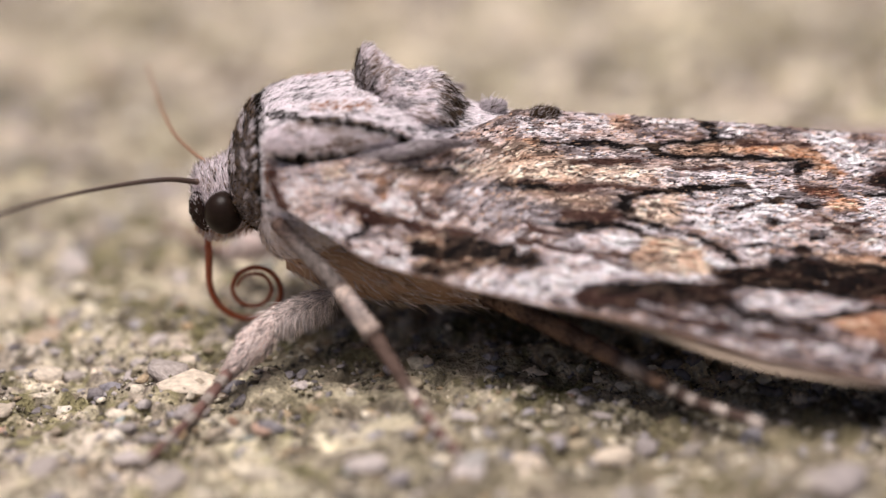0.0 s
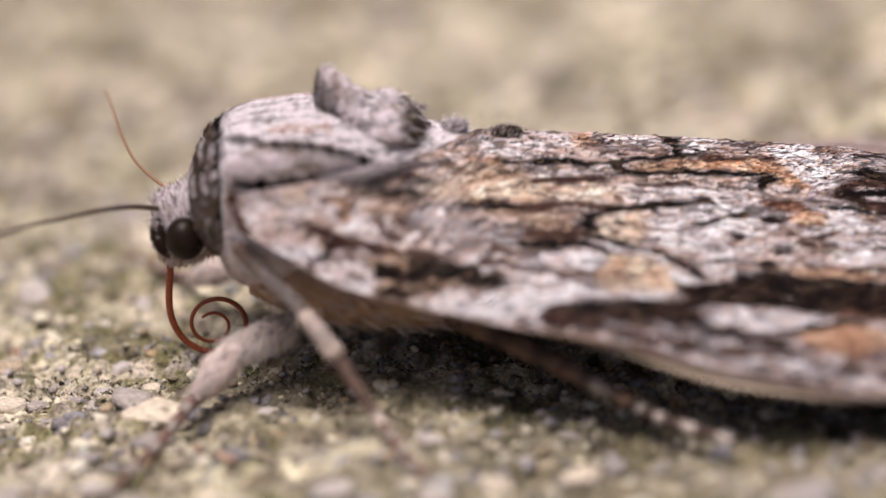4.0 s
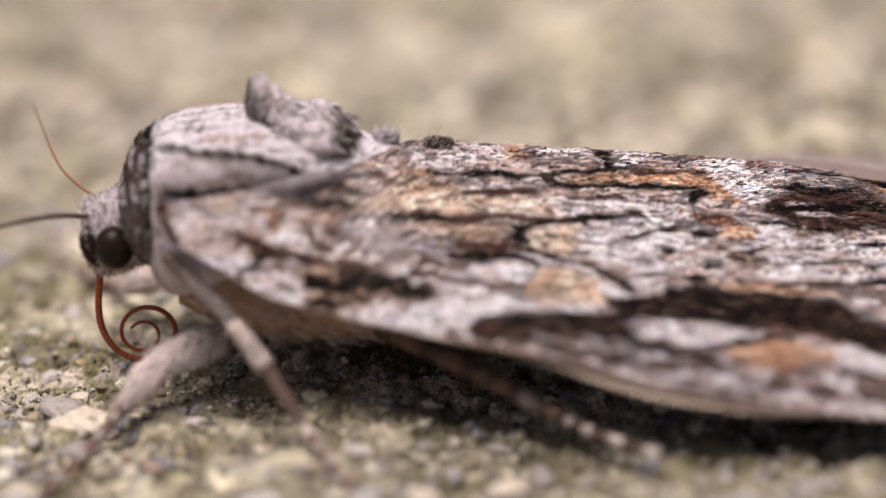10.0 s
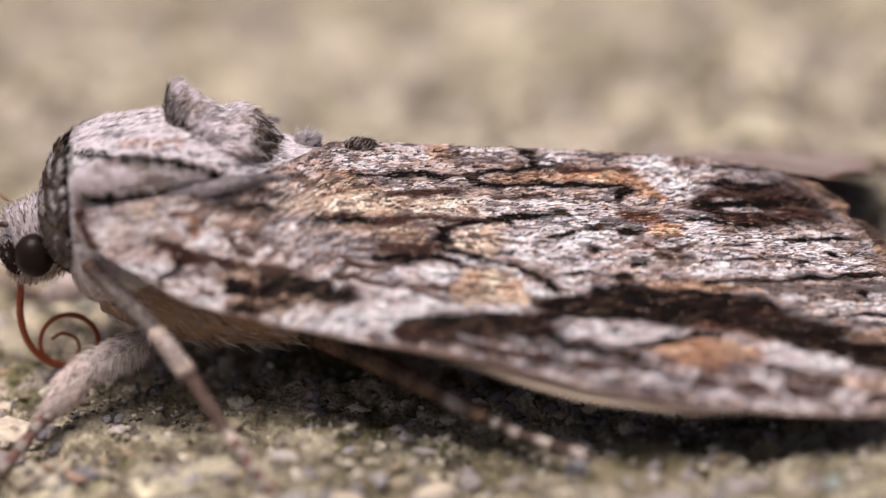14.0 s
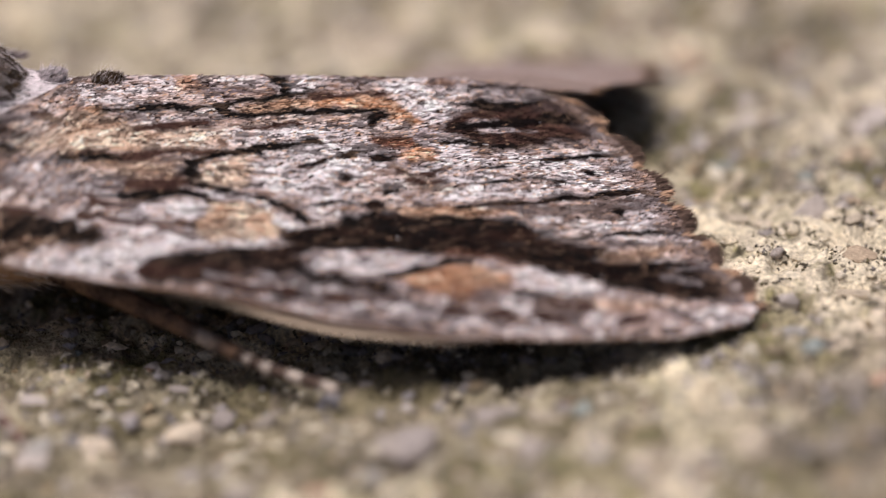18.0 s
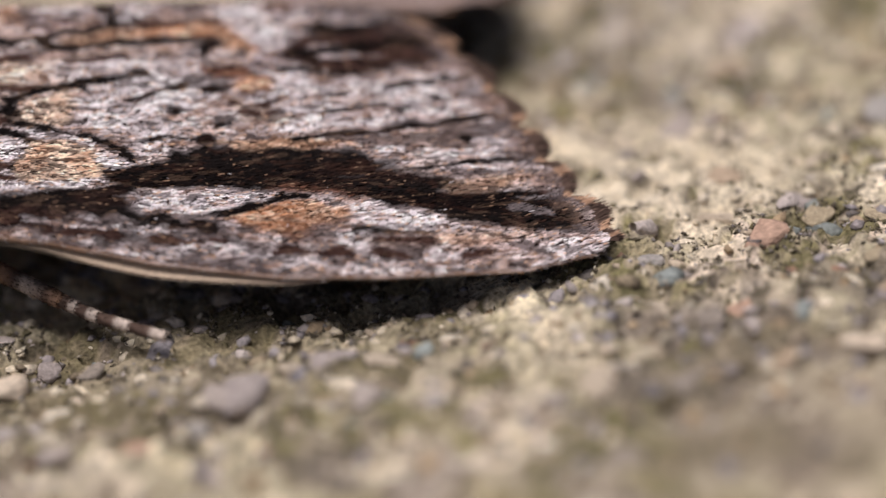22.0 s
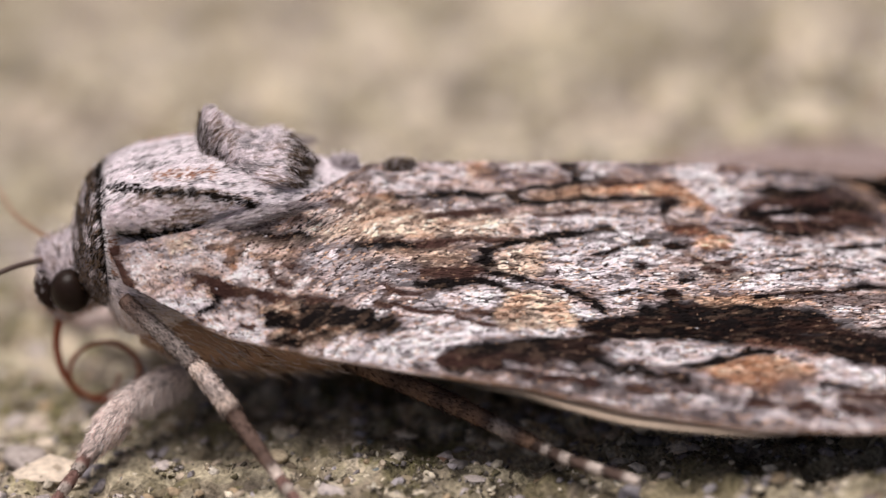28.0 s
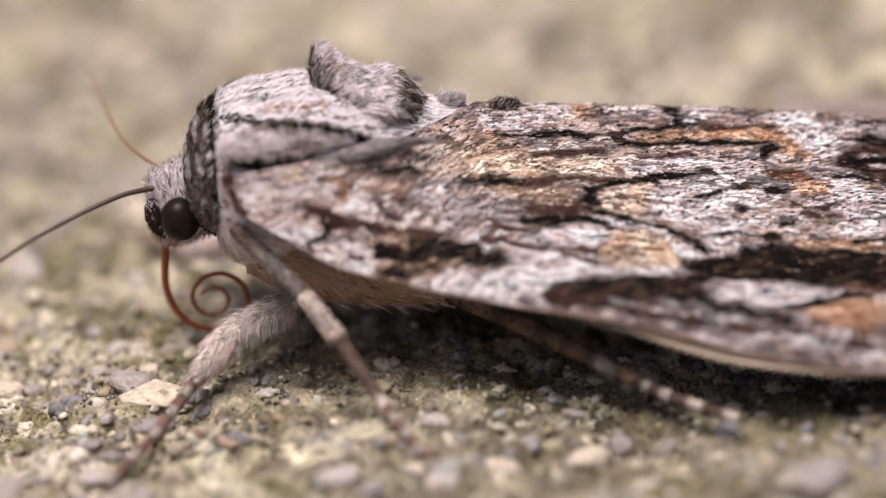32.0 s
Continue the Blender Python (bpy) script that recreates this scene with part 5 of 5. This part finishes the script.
def make_body():
    v, f = loft([(1.25, 2.3, 8.9, 4.6), (1.5, 2.9, 9.4, 4.0), (1.95, 3.35, 9.75, 3.6), (3.2, 3.7, 10.05, 3.2), (5.4, 3.7, 10.15, 2.8), (7.3, 3.35, 9.75, 2.6), (9, 2.6, 9.05, 2.4), (10.5, 1.9, 8.55, 2.3), (12, 1.1, 8.15, 2.3)], power=2.4)
    thorax = part("thorax", v, f, M_SKIN, moth, "", np.tile(HAIR * 0.75, (len(v), 1)))
    coat(thorax, v, f, 76000, (1, 0, -0.05), thorax_hair, 0.36, 0.0135, 0.26, 0.16)
    coat(thorax, v, f, 60000, (1, 0, 0.1), lambda p: mix(p, (SOOT * 0.3, 0.85), (SOOT, 0.15)), 0.26, 0.024, 0.45, 0.12, "dark_band", bead_zone)

    v, f = loft([(5.4, 0.30, 10.4, 9.2), (5.55, 0.62, 11.05, 9.0), (5.85, 0.85, 11.5, 8.8), (6.2, 1.15, 11.25, 8.6), (6.9, 1.65, 10.6, 8.4), (7.5, 1.95, 10.25, 8.2), (8.2, 1.95, 10.28, 8.0), (8.7, 1.7, 10.05, 7.8), (9.15, 1.25, 9.45, 7.6), (9.6, 0.7, 8.8, 7.5)], power=1.5)
    crest = part("thorax_crest", v, f, M_SKIN, moth, "pointed tuft of grey hair on the thorax", np.tile(PALE * 0.8, (len(v), 1)))

    def crest_hair(p):
        c = mix(p, (HAIR * 1.1, 0.83), (HAIR * 0.6, 0.07), (SOOT * 0.7, 0.05), (FAWN, 0.05))
        c[(cloud(p[:, 0] * 2.5, p[:, 1] * 2.5, p[:, 2] * 2.5, 2, 15) > 0.62) & (rng.random(len(p)) < 0.4)] = FAWN
        c[(grain(p[:, 0] * 2.2, p[:, 1] * 7, p[:, 2] * 5, 8) > 0.66) & (rng.random(len(p)) < 0.7)] *= 0.3
        lead = 5.62 + 0.16 * np.maximum(11.4 - p[:, 2], 0) + 0.42 * smooth(10.4, 9.8, p[:, 2]) + 0.06 * rng.normal(size=len(p))
        trail = 8.45 - 0.35 * np.maximum(9.6 - p[:, 2], 0) + 0.14 * rng.normal(size=len(p))
        dark = ((p[:, 0] < lead) & (rng.random(len(p)) < 0.9)) | ((p[:, 0] > trail) & (rng.random(len(p)) < 0.75))
        c[dark] = mix(p[dark], (SOOT * 0.7, 0.6), (FAWN * 0.5, 0.4))
        return c

    coat(crest, v, f, 22000, lambda p: np.stack([0.8 + 0 * p[:, 0], 0.2 * p[:, 1], np.where(p[:, 0] < 6.6, 0.75, np.where(p[:, 0] < 8.2, -0.05, -0.45))], 1), crest_hair, 0.48, 0.013, 0.28, 0.22)

    # shoulder covers
    for s in (-1, 1):
        v, f = ball((0, 0, 0), (1, 1, 1), 4)
        k = v[:, 0]
        lean = smooth(0.0, 1, k)
        v = np.stack([4.45 + 2.75 * k, s * (3.12 - 0.42 * lean) + 0.50 * v[:, 1] * (1.05 - 0.4 * k), (9.03 if s < 0 else 8.1) - 0.10 * k - 0.12 * lean + 0.94 * v[:, 2] * (1.0 - 0.55 * lean)], 1)
        pad = part("shoulder_cover", v, f, M_SKIN, moth, "pale grey furry shoulder cover with a black hem", np.tile(HAIR * 0.85, (len(v), 1)))

        def pad_hair(p):
            c = mix(p, (HAIR * 1.05, 0.86), (HAIR * 0.6, 0.06), (SOOT, 0.03), (FAWN, 0.05))
            c[(cloud(p[:, 0] * 1.8, p[:, 1] * 3, p[:, 2] * 3, 2, 25) > 0.58) & (rng.random(len(p)) < 0.45)] = FAWN
            c[(grain(p[:, 0] * 1.4, p[:, 1] * 7, p[:, 2] * 7, 9) > 0.74) & (rng.random(len(p)) < 0.5)] *= 0.6
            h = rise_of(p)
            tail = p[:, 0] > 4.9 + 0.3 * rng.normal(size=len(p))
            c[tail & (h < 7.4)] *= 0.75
            c[on_line(p, 0.17, *HEM)] = SOOT * 0.3
            c[(h < knots(p[:, 0], *HEM)) & (p[:, 0] < 4.6)] = SOOT * 0.3
            c[on_line(p, 0.30, *BEADS) & (rng.random(len(p)) < 0.4)] = FAWN * 0.7
            c[on_line(p, 0.15, *BEADS)] = SOOT * 0.4
            return c

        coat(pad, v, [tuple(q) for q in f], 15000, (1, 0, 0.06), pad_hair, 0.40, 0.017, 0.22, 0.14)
        # a lock of long grey hair that trails from the cover over the wing
        line = spline([(4.6, s * 3.55, 8.35), (6.2, s * 3.5, 8.45), (7.8, s * 3.2, 8.55), (9.2, s * 2.9, 8.45)], 20)
        v, f = tube(line, knots(np.linspace(0, 1, 20), (0, 0.12), (0.4, 0.30), (0.75, 0.24), (1, 0.04)), 12, 0.7)
        lock = part("hair_lock", v, f, M_SKIN, moth, "trailing lock of grey hair", np.tile(GREY * 0.8, (len(v), 1)))
        coat(lock, v, [q for q in f if len(q) == 4], 5200, (1, 0, 0.05), lambda p: mix(p, (GREY, 0.55), (HAIR * 0.7, 0.3), (SOOT * 1.5, 0.15)), 0.7, 0.016, 0.12, 0.1)

    # collar behind the head
    v, f = loft([(0.3, 1.6, 7.4, 5.9), (0.55, 2.15, 8.0, 5.3), (0.85, 2.6, 8.65, 5.0), (1.25, 2.95, 9.3, 4.8), (1.6, 2.9, 9.55, 5.0)], power=2.2)
    collar = part("collar", v, f, M_SKIN, moth, "dark grey hairy collar with white-tipped scales", np.tile(GREY * 0.5, (len(v), 1)))

    def collar_hair(p):
        c = mix(p, (SOOT * 0.5, 0.5), (FAWN * 0.8, 0.5))
        row = np.sin(p[:, 0] * 15 + 2.5 * grain(p[:, 1] * 2, p[:, 2] * 2, 0, 12))
        tip = (row > 0.1) & (grain(p[:, 0] * 3, p[:, 1] * 3, p[:, 2] * 2.5, 6) > 0.42) & (rng.random(len(p)) < 0.85)
        c[tip] = mix(p[tip], (HAIR, 0.75), (HAIR * 0.6, 0.25))
        back = (p[:, 0] > 1.34) & (rng.random(len(p)) < 0.92)
        c[back] = SOOT * 0.4
        low = (p[:, 2] < 6.5) & (rng.random(len(p)) < 0.6)
        c[low] = mix(p[low], (SOOT * 0.7, 0.6), (FAWN, 0.4))
        return c

    coat(collar, v, f, 9000, lambda p: np.stack([0.5 + 0 * p[:, 0], 0.15 * p[:, 1], 0.8 + 0 * p[:, 0]], 1), collar_hair, 0.36, 0.022, 0.3, 0.15)

    v, f = loft([(2.2, 2.4, 6.0, 3.0), (4, 3.6, 6.2, 2.2), (6.5, 4.4, 6.2, 1.7), (10, 4.7, 5.8, 1.4), (14, 4.4, 5.2, 1.2), (20, 3.2, 4.2, 1.0), (26, 1.2, 2.8, 0.9)])
    belly = part("abdomen", v, f, M_SKIN, moth, "beige furry abdomen under the wings", np.tile(TAN * 0.6, (len(v), 1)))
    coat(belly, v, f, 16000, (1, 0, -0.35), lambda p: mix(p, ((0.60, 0.48, 0.37), 0.5), (HAIR * 0.75, 0.38), (BROWN * 1.6, 0.12)), 0.8, 0.022, 0.3)

    # small tufts along the back
    for x, z, r, dark in ((10.5, 8.60, 0.36, 0.10), (12.45, 8.06, 0.48, 0.80)):
        v, f = ball((x, 0, z), (r * 1.35, r * 0.6, r * 0.8), 3)
        v = v + 0.10 * (np.stack([cloud(v[:, 0] * 3, v[:, 1] * 3, v[:, 2] * 3, 2, k) for k in (7, 17, 27)], 1) - 0.5)
        tuft = part("back_tuft", v, f, M_SKIN, moth, "", np.tile(HAIR * 0.6 if dark < 0.3 else FAWN * 0.3, (len(v), 1)))

        def tuft_hair(p):
            low = (rng.random(len(p)) < dark)[:, None]
            return np.where(low, FAWN * rng.uniform(0.15, 0.6, (len(p), 1)), HAIR * rng.uniform(0.45, 1.1, (len(p), 1)))

        coat(tuft, v, [tuple(q) for q in f], 2600, lambda p: np.stack([0.7 + 0 * p[:, 0], 0.8 * p[:, 1], 0.55 + 0.8 * (p[:, 2] - z)], 1), tuft_hair, 0.30, 0.018, 0.30, 0.24)
        coat(tuft, v, [tuple(q) for q in f], 90, (0.7, 0, 0.7), lambda p: np.tile(HAIR, (len(p), 1)), 0.55, 0.010, 0.8, 0.35, "bristle_tuft", lambda p: p[:, 2] > z)

    # head
    v, f = loft([(-1.12, 0.45, 6.6, 5.2), (-0.92, 0.95, 6.95, 4.6), (-0.5, 1.25, 7.1, 4.35), (0.1, 1.4, 7.3, 4.4), (0.7, 1.55, 7.6, 4.6), (1.3, 1.7, 7.8, 4.8)], power=2.2)
    head = part("head", v, f, M_SKIN, moth, "", np.tile(GREY, (len(v), 1)))

    def face(p):
        c = mix(p, (HAIR, 0.80), (SOOT * 0.8, 0.12), (FAWN, 0.08))
        low = p[:, 2] < 5.4
        c[low] = mix(p[low], (HAIR * 0.8, 0.5), (TAN * 0.7, 0.5))
        return c

    coat(head, v, f, 5200, lambda p: np.stack([-0.25 + 0 * p[:, 0], 0.3 * p[:, 1], np.where(p[:, 2] > 6, 0.8, -0.6)], 1), face, 0.46, 0.018, 0.85, 0.34)
    for s in (-1, 1):
        v, f = ball((0.0, s * 1.5, 5.80), (0.75, 0.74, 0.84))
        part("eye", v, f, M_EYE, head, "glossy dark brown compound eye")
        v, f = tube(spline([(-0.55, s * 0.85, 4.9), (-0.85, s * 1.05, 5.35), (-1.02, s * 1.12, 6.0), (-0.98, s * 1.0, 6.55)], 16), knots(np.linspace(0, 1, 16), (0, 0.2), (0.5, 0.34), (1, 0.16)), 12)
        palp = part("palp", v, f, M_SKIN, head, "dark brown furry palp", np.tile(BROWN * 0.6, (len(v), 1)))
        pf = [q for q in f if len(q) == 4]
        coat(palp, v, pf, 900, (-0.2, 0, 1), lambda p: np.where((p[:, 2] > 6.2)[:, None] | (rng.random(len(p)) < 0.15)[:, None], HAIR, SOOT * 1.2), 0.22, 0.024, 0.3)
    v, f = ball((-0.95, -0.95, 6.93), 0.13, 3)
    part("antenna_socket", v, f, M_SKIN, head, "", np.tile(UMBRA * 1.5, (len(v), 1)))


def limb(name, parent, points, radii, bands, hair=0, length=0.3, label="", rise=0.15, thick=0.026):
    """One joint of a leg; bands: (place along it, colour) pairs."""
    n = 18
    line = spline(points, n)
    v, f = tube(line, np.interp(np.linspace(0, 1, n), np.linspace(0, 1, len(radii)), radii), 12)
    place = np.repeat(np.linspace(0, 1, n), 12)

    def shade(k):
        return np.stack([np.interp(k, [b[0] for b in bands], [b[1][j] for b in bands]) for j in range(3)], 1)

    ob = part(name, v, f, M_SKIN, parent, label, shade(place) * (0.75 + 0.5 * cloud(v[:, 0] * 5, v[:, 1] * 5, v[:, 2] * 5, 2, 3))[:, None])
    if hair:
        a, d = line[0], line[-1] - line[0]

        def tint(p):
            k = np.clip(((p - a) @ d) / (d @ d), 0, 1)
            return shade(k) * rng.choice((0.35, 0.75, 1.05, 1.2, 1.35), (len(p), 1))

        root = parent if parent.type == "MESH" else ob
        coat(root, v, [q for q in f if len(q) == 4], int(hair * 1.8), d, tint, length, thick, rise + 0.12, 0.22)
    return ob


LILAC, UMBRA, IVORY = np.array((0.68, 0.575, 0.53)), np.array((0.11, 0.072, 0.058)), np.array((0.82, 0.70, 0.62))
SHIN = np.array((0.95, 0.85, 0.81))
RUSSET = np.array((0.22, 0.125, 0.105))
FORE = ((3.8, -2.7, 2.45), (1.6, -3.7, 2.12), (-0.1, -5.25, 1.0), (-1.5, -7.6, 0.45), (-3.4, -10.6, 0.14))
MIDDLE = ((2.0, -3.6, 6.2), (4.2, -5.4, 4.1), (5.3, -7.0, 2.9), (6.65, -8.8, 0.95), (8.1, -12.0, 0.14))
HIND = ((9.6, -4.2, 2.9), (13.4, -6.7, 1.5), (15.7, -8.5, 0.64), (16.9, -9.5, 0.3), (19.0, -11.3, 0.12))


def tarsus(leg, points, radii, count, dark=UMBRA, pale=IVORY):
    """Banded foot joints, pale at each joint's end."""
    line = spline(points, 60)
    cut = np.linspace(0, 59, count + 1).astype(int)
    for k in range(count):
        r = np.interp((cut[k], cut[k + 1]), (0, 59), radii)
        seg = line[cut[k]:cut[k + 1] + 1]
        limb("tarsus", leg, seg, (r[0] * 0.85, r.mean() * 1.1, r[1]), ((0, dark * 0.8), (0.55, dark), (0.68, pale * 0.7), (1, pale * 0.8)), 170, 0.18)
    end = line[-1]
    for s in (-0.08, 0.08):
        v, f = tube(spline([end, end + (line[-1] - line[-8]) * 0.25 + (0, s, 0.04), end + (line[-1] - line[-8]) * 0.5 + (0, s * 1.5, -0.1)], 6), (0.05, 0.045, 0.04, 0.03, 0.02, 0.01), 6)
        part("claw", v, f, M_SKIN, leg, "", np.tile(BLACK, (len(v), 1)))


def make_legs():
    for s in (1, -1):
        h = 1.0 if s > 0 else 0.4
        p = [np.array((a, b * s, c)) for a, b, c in FORE]
        leg = limb("leg", moth, [p[0], (p[0] + p[1]) / 2 + (0, 0, 0.12), p[1]], (0.36, 0.40, 0.36), ((0, SHIN * 0.7), (1, SHIN * 0.95)), int(2400 * h), 0.5, "front leg with a fluffy pale shin", 0.05, 0.014)
        v, f = tube(spline([p[0], (p[0] + p[1]) / 2, p[1]], 10), np.full(10, 0.3), 10)
        coat(leg, v, [q for q in f if len(q) == 4], int(2600 * h), (-0.25, 0, -1), lambda p: np.tile(SHIN, (len(p), 1)) * rng.uniform(0.5, 1.05, (len(p), 1)), 0.95, 0.012, 0.1, 0.2, "hanging_fur")
        limb("tibia", leg, [p[1], (p[1] + p[2]) / 2 + (0.1, 0, 0.1), p[2]], (0.36, 0.56, 0.24), ((0, SHIN), (0.6, SHIN), (1, LILAC)), int(7600 * h), 0.55, "", 0.02, 0.014)
        tarsus(leg, p[2:], (0.24, 0.15), 5, RUSSET, IVORY * 0.62)
        p = [np.array((a, b * s, c)) for a, b, c in MIDDLE]
        leg = limb("leg", moth, [p[0], p[1]], (0.27, 0.30), ((0, UMBRA * 2.4), (0.4, LILAC * 0.55), (0.7, LILAC * 0.5), (0.92, LILAC * 0.42), (1, UMBRA * 1.6)), int(2600 * h), 0.24, "middle leg with pale bands")
        limb("tibia", leg, [p[1], p[2]], (0.30, 0.36), ((0, IVORY * 0.95), (0.35, LILAC * 0.9), (0.6, LILAC * 0.8), (0.88, IVORY * 0.95), (1, UMBRA * 1.4)), int(1700 * h), 0.26)
        limb("shin", leg, [p[2], p[3]], (0.30, 0.22), ((0, UMBRA * 1.3), (0.8, UMBRA * 1.4), (0.9, IVORY * 0.8), (1, IVORY)), int(900 * h), 0.2)
        tarsus(leg, [p[3], (p[3] + p[4]) / 2 - (0, 0, 0.1), p[4]], (0.22, 0.14), 4, RUSSET, IVORY * 0.75)
        p = [np.array((a, b * s, c)) for a, b, c in HIND]
        leg = limb("leg", moth, [p[0], p[1]], (0.42, 0.36), ((0, UMBRA), (0.3, TAN * 0.55), (0.45, UMBRA), (0.7, TAN * 0.5), (0.85, UMBRA), (1, TAN * 0.6)), int(1500 * h), 0.3, "hind leg with brown and cream bands")
        limb("tibia", leg, [p[1], p[2]], (0.34, 0.27), ((0, UMBRA), (0.2, TAN * 0.55), (0.4, UMBRA), (0.55, IVORY * 0.6), (0.8, UMBRA), (1, TAN * 0.6)), int(1200 * h), 0.22)
        tarsus(leg, p[2:], (0.24, 0.18), 4, UMBRA * 0.9, IVORY * 0.85)


make_wing(-1, 92000), make_wing(1, 16000)
make_body()
make_legs()


def thread(points, mat, label, thick):
    """A long feeler of many short rings."""
    n = 90
    ring = thick * np.linspace(1, 0.45, n) * (1 + 0.10 * (np.arange(n) % 2))
    v, f = tube(spline(points, n), ring, 8)
    return part("antenna", v, f, mat, moth, label, at=points[0])


antenna = thread([(-0.98, -1.0, 6.96), (-2.1, -1.6, 7.4), (-4.0, -2.5, 7.67), (-6.0, -3.5, 7.8), (-8.0, -4.5, 7.74), (-12.0, -6.5, 7.2), (-15.0, -8.0, 6.6)], M_ANTENNA, "long thin dark brown antenna", 0.105)
far_antenna = thread([(-0.44, 0.5, 6.98), (-1.1, 1.2, 7.32), (-1.77, 2.2, 7.75), (-2.2, 3.5, 8.22), (-2.42, 4.5, 8.57), (-2.84, 6.5, 9.17)], M_FEELER, "long thin reddish brown antenna", 0.078)

# coiled tongue: a chain of short pieces
PIECES, STEP, ROOT = 58, 0.2275, (-0.78, -0.5, 4.02)
tongue = part("proboscis", *ball((-0.76, -0.5, 4.2), (0.14, 0.14, 0.3), 2), M_TONGUE, moth, "coiled rust-red proboscis", at=ROOT)
links = []
for k in range(PIECES):
    r0, r1 = (0.145 - 0.088 * (k + d) / PIECES for d in (0, 1))
    v, f = tube([(-STEP * 0.22, 0, 0), (-STEP * 0.1, 0, 0), (STEP * 0.5, 0, 0), (STEP * 1.1, 0, 0), (STEP * 1.22, 0, 0)], (r0 * 0.75, r0, (r0 + r1) * 0.515, r1, r1 * 0.75), 12)
    links.append(part("proboscis_joint", v + np.array(ROOT), f, M_TONGUE, tongue, at=ROOT))


def coil(start, *bends):
    """Poses of the tongue's pieces from its first heading and its bends (radians a millimetre) at five places along it."""
    x = z = 0.0
    out, turn = [], radians(start)
    for k in range(PIECES):
        out.append(pose(x * MM, 0, z * MM, 0, -math.degrees(turn), 0))
        x, z = x + STEP * math.cos(turn), z + STEP * math.sin(turn)
        turn += STEP * knots((k + 0.5) * STEP, *zip((0, 2, 5, 9, 12), bends))
    return out


# seconds, first heading, bends
COILS = (
    (0, -90, -0.30, 0.57, 0.84, 1.23, 1.50), (1.0, -91, -0.25, 0.55, 0.84, 1.18, 1.48), (1.5, -97, -0.1, 0.47, 0.82, 1.0, 1.42), (2, -103, 0.05, 0.40, 0.81, 0.88, 1.37), (3, -103, 0.03, 0.40, 0.81, 0.88, 1.40),
    (4, -100, -0.03, 0.41, 0.84, 0.99, 1.72), (6.5, -104, 0.1, 0.37, 0.88, 0.92, 1.66), (9, -108, 0.31, 0.32, 0.92, 0.84, 1.61), (10, -100, 0.0, 0.41, 0.86, 1.0, 1.75), (10.6, -99, -0.03, 0.42, 0.86, 1.05, 1.80),
    (13, -101, 0.08, 0.39, 0.93, 0.92, 1.77), (20, -104, 0.12, 0.40, 0.88, 0.82, 1.45), (28.5, -107, 0.16, 0.40, 0.85, 0.72, 1.16), (30, -107, 0.16, 0.40, 0.85, 0.72, 1.16), (31.2, -103, 0.08, 0.41, 0.80, 0.90, 1.5), (32, -100, 0.01, 0.42, 0.78, 1.0, 1.84),
)
# seconds and the droop of the near antenna, in degrees
DROOP = ((0, 0), (1, 0.5), (4, 1), (6.5, 1.8), (9, 2.6), (13.5, 3), (20, 8), (28.5, 18), (29.5, 18.5), (31, 17.5), (32, 17.5))
# the same for the far one
FAR_DROOP = ((0, 2), (2, 0), (4, 1), (6.5, 4), (9, 6), (13.5, 7), (20, 8.5), (28.5, 11), (29.5, 11), (31, 9), (32, 8))

make_grains(make_ground())

# seconds and how deep the lens is focused, in millimetres from the moth's middle line
FOCUS = ((0, -1.9), (2, 0.1), (4, 0.5), (7, 0.6), (9, 0.1), (11, 0.9), (12, 0.7), (13, -1.0), (13.5, -1.5), (16, -0.7), (17, -0.2), (18, -0.9), (18.5, -1.4), (19, -2.0), (20, -2.6), (21, -2.9), (22, -5.0), (23, -5.7), (24, -6.1), (26, -6.5), (26.5, -6.2), (28.5, -3.5), (29, -3.0), (31, -2.2), (32, -2.0))


def motions():
    walk(focus_point, [(t, pose(10 * MM, y * MM, 6 * MM)) for t, y in FOCUS])
    rows = [(t, coil(*c)) for t, *c in COILS]
    for k, ob in enumerate(links):
        walk(ob, [(t, poses[k]) for t, poses in rows])
    home = antenna.matrix_basis.copy()
    walk(antenna, [(t, home @ pose(0, 0, 0, 0, -a, 0)) for t, a in DROOP])
    rest = far_antenna.matrix_basis.copy()
    walk(far_antenna, [(t, rest @ pose(0, 0, 0, 0, -a, 0)) for t, a in FAR_DROOP])


motions()
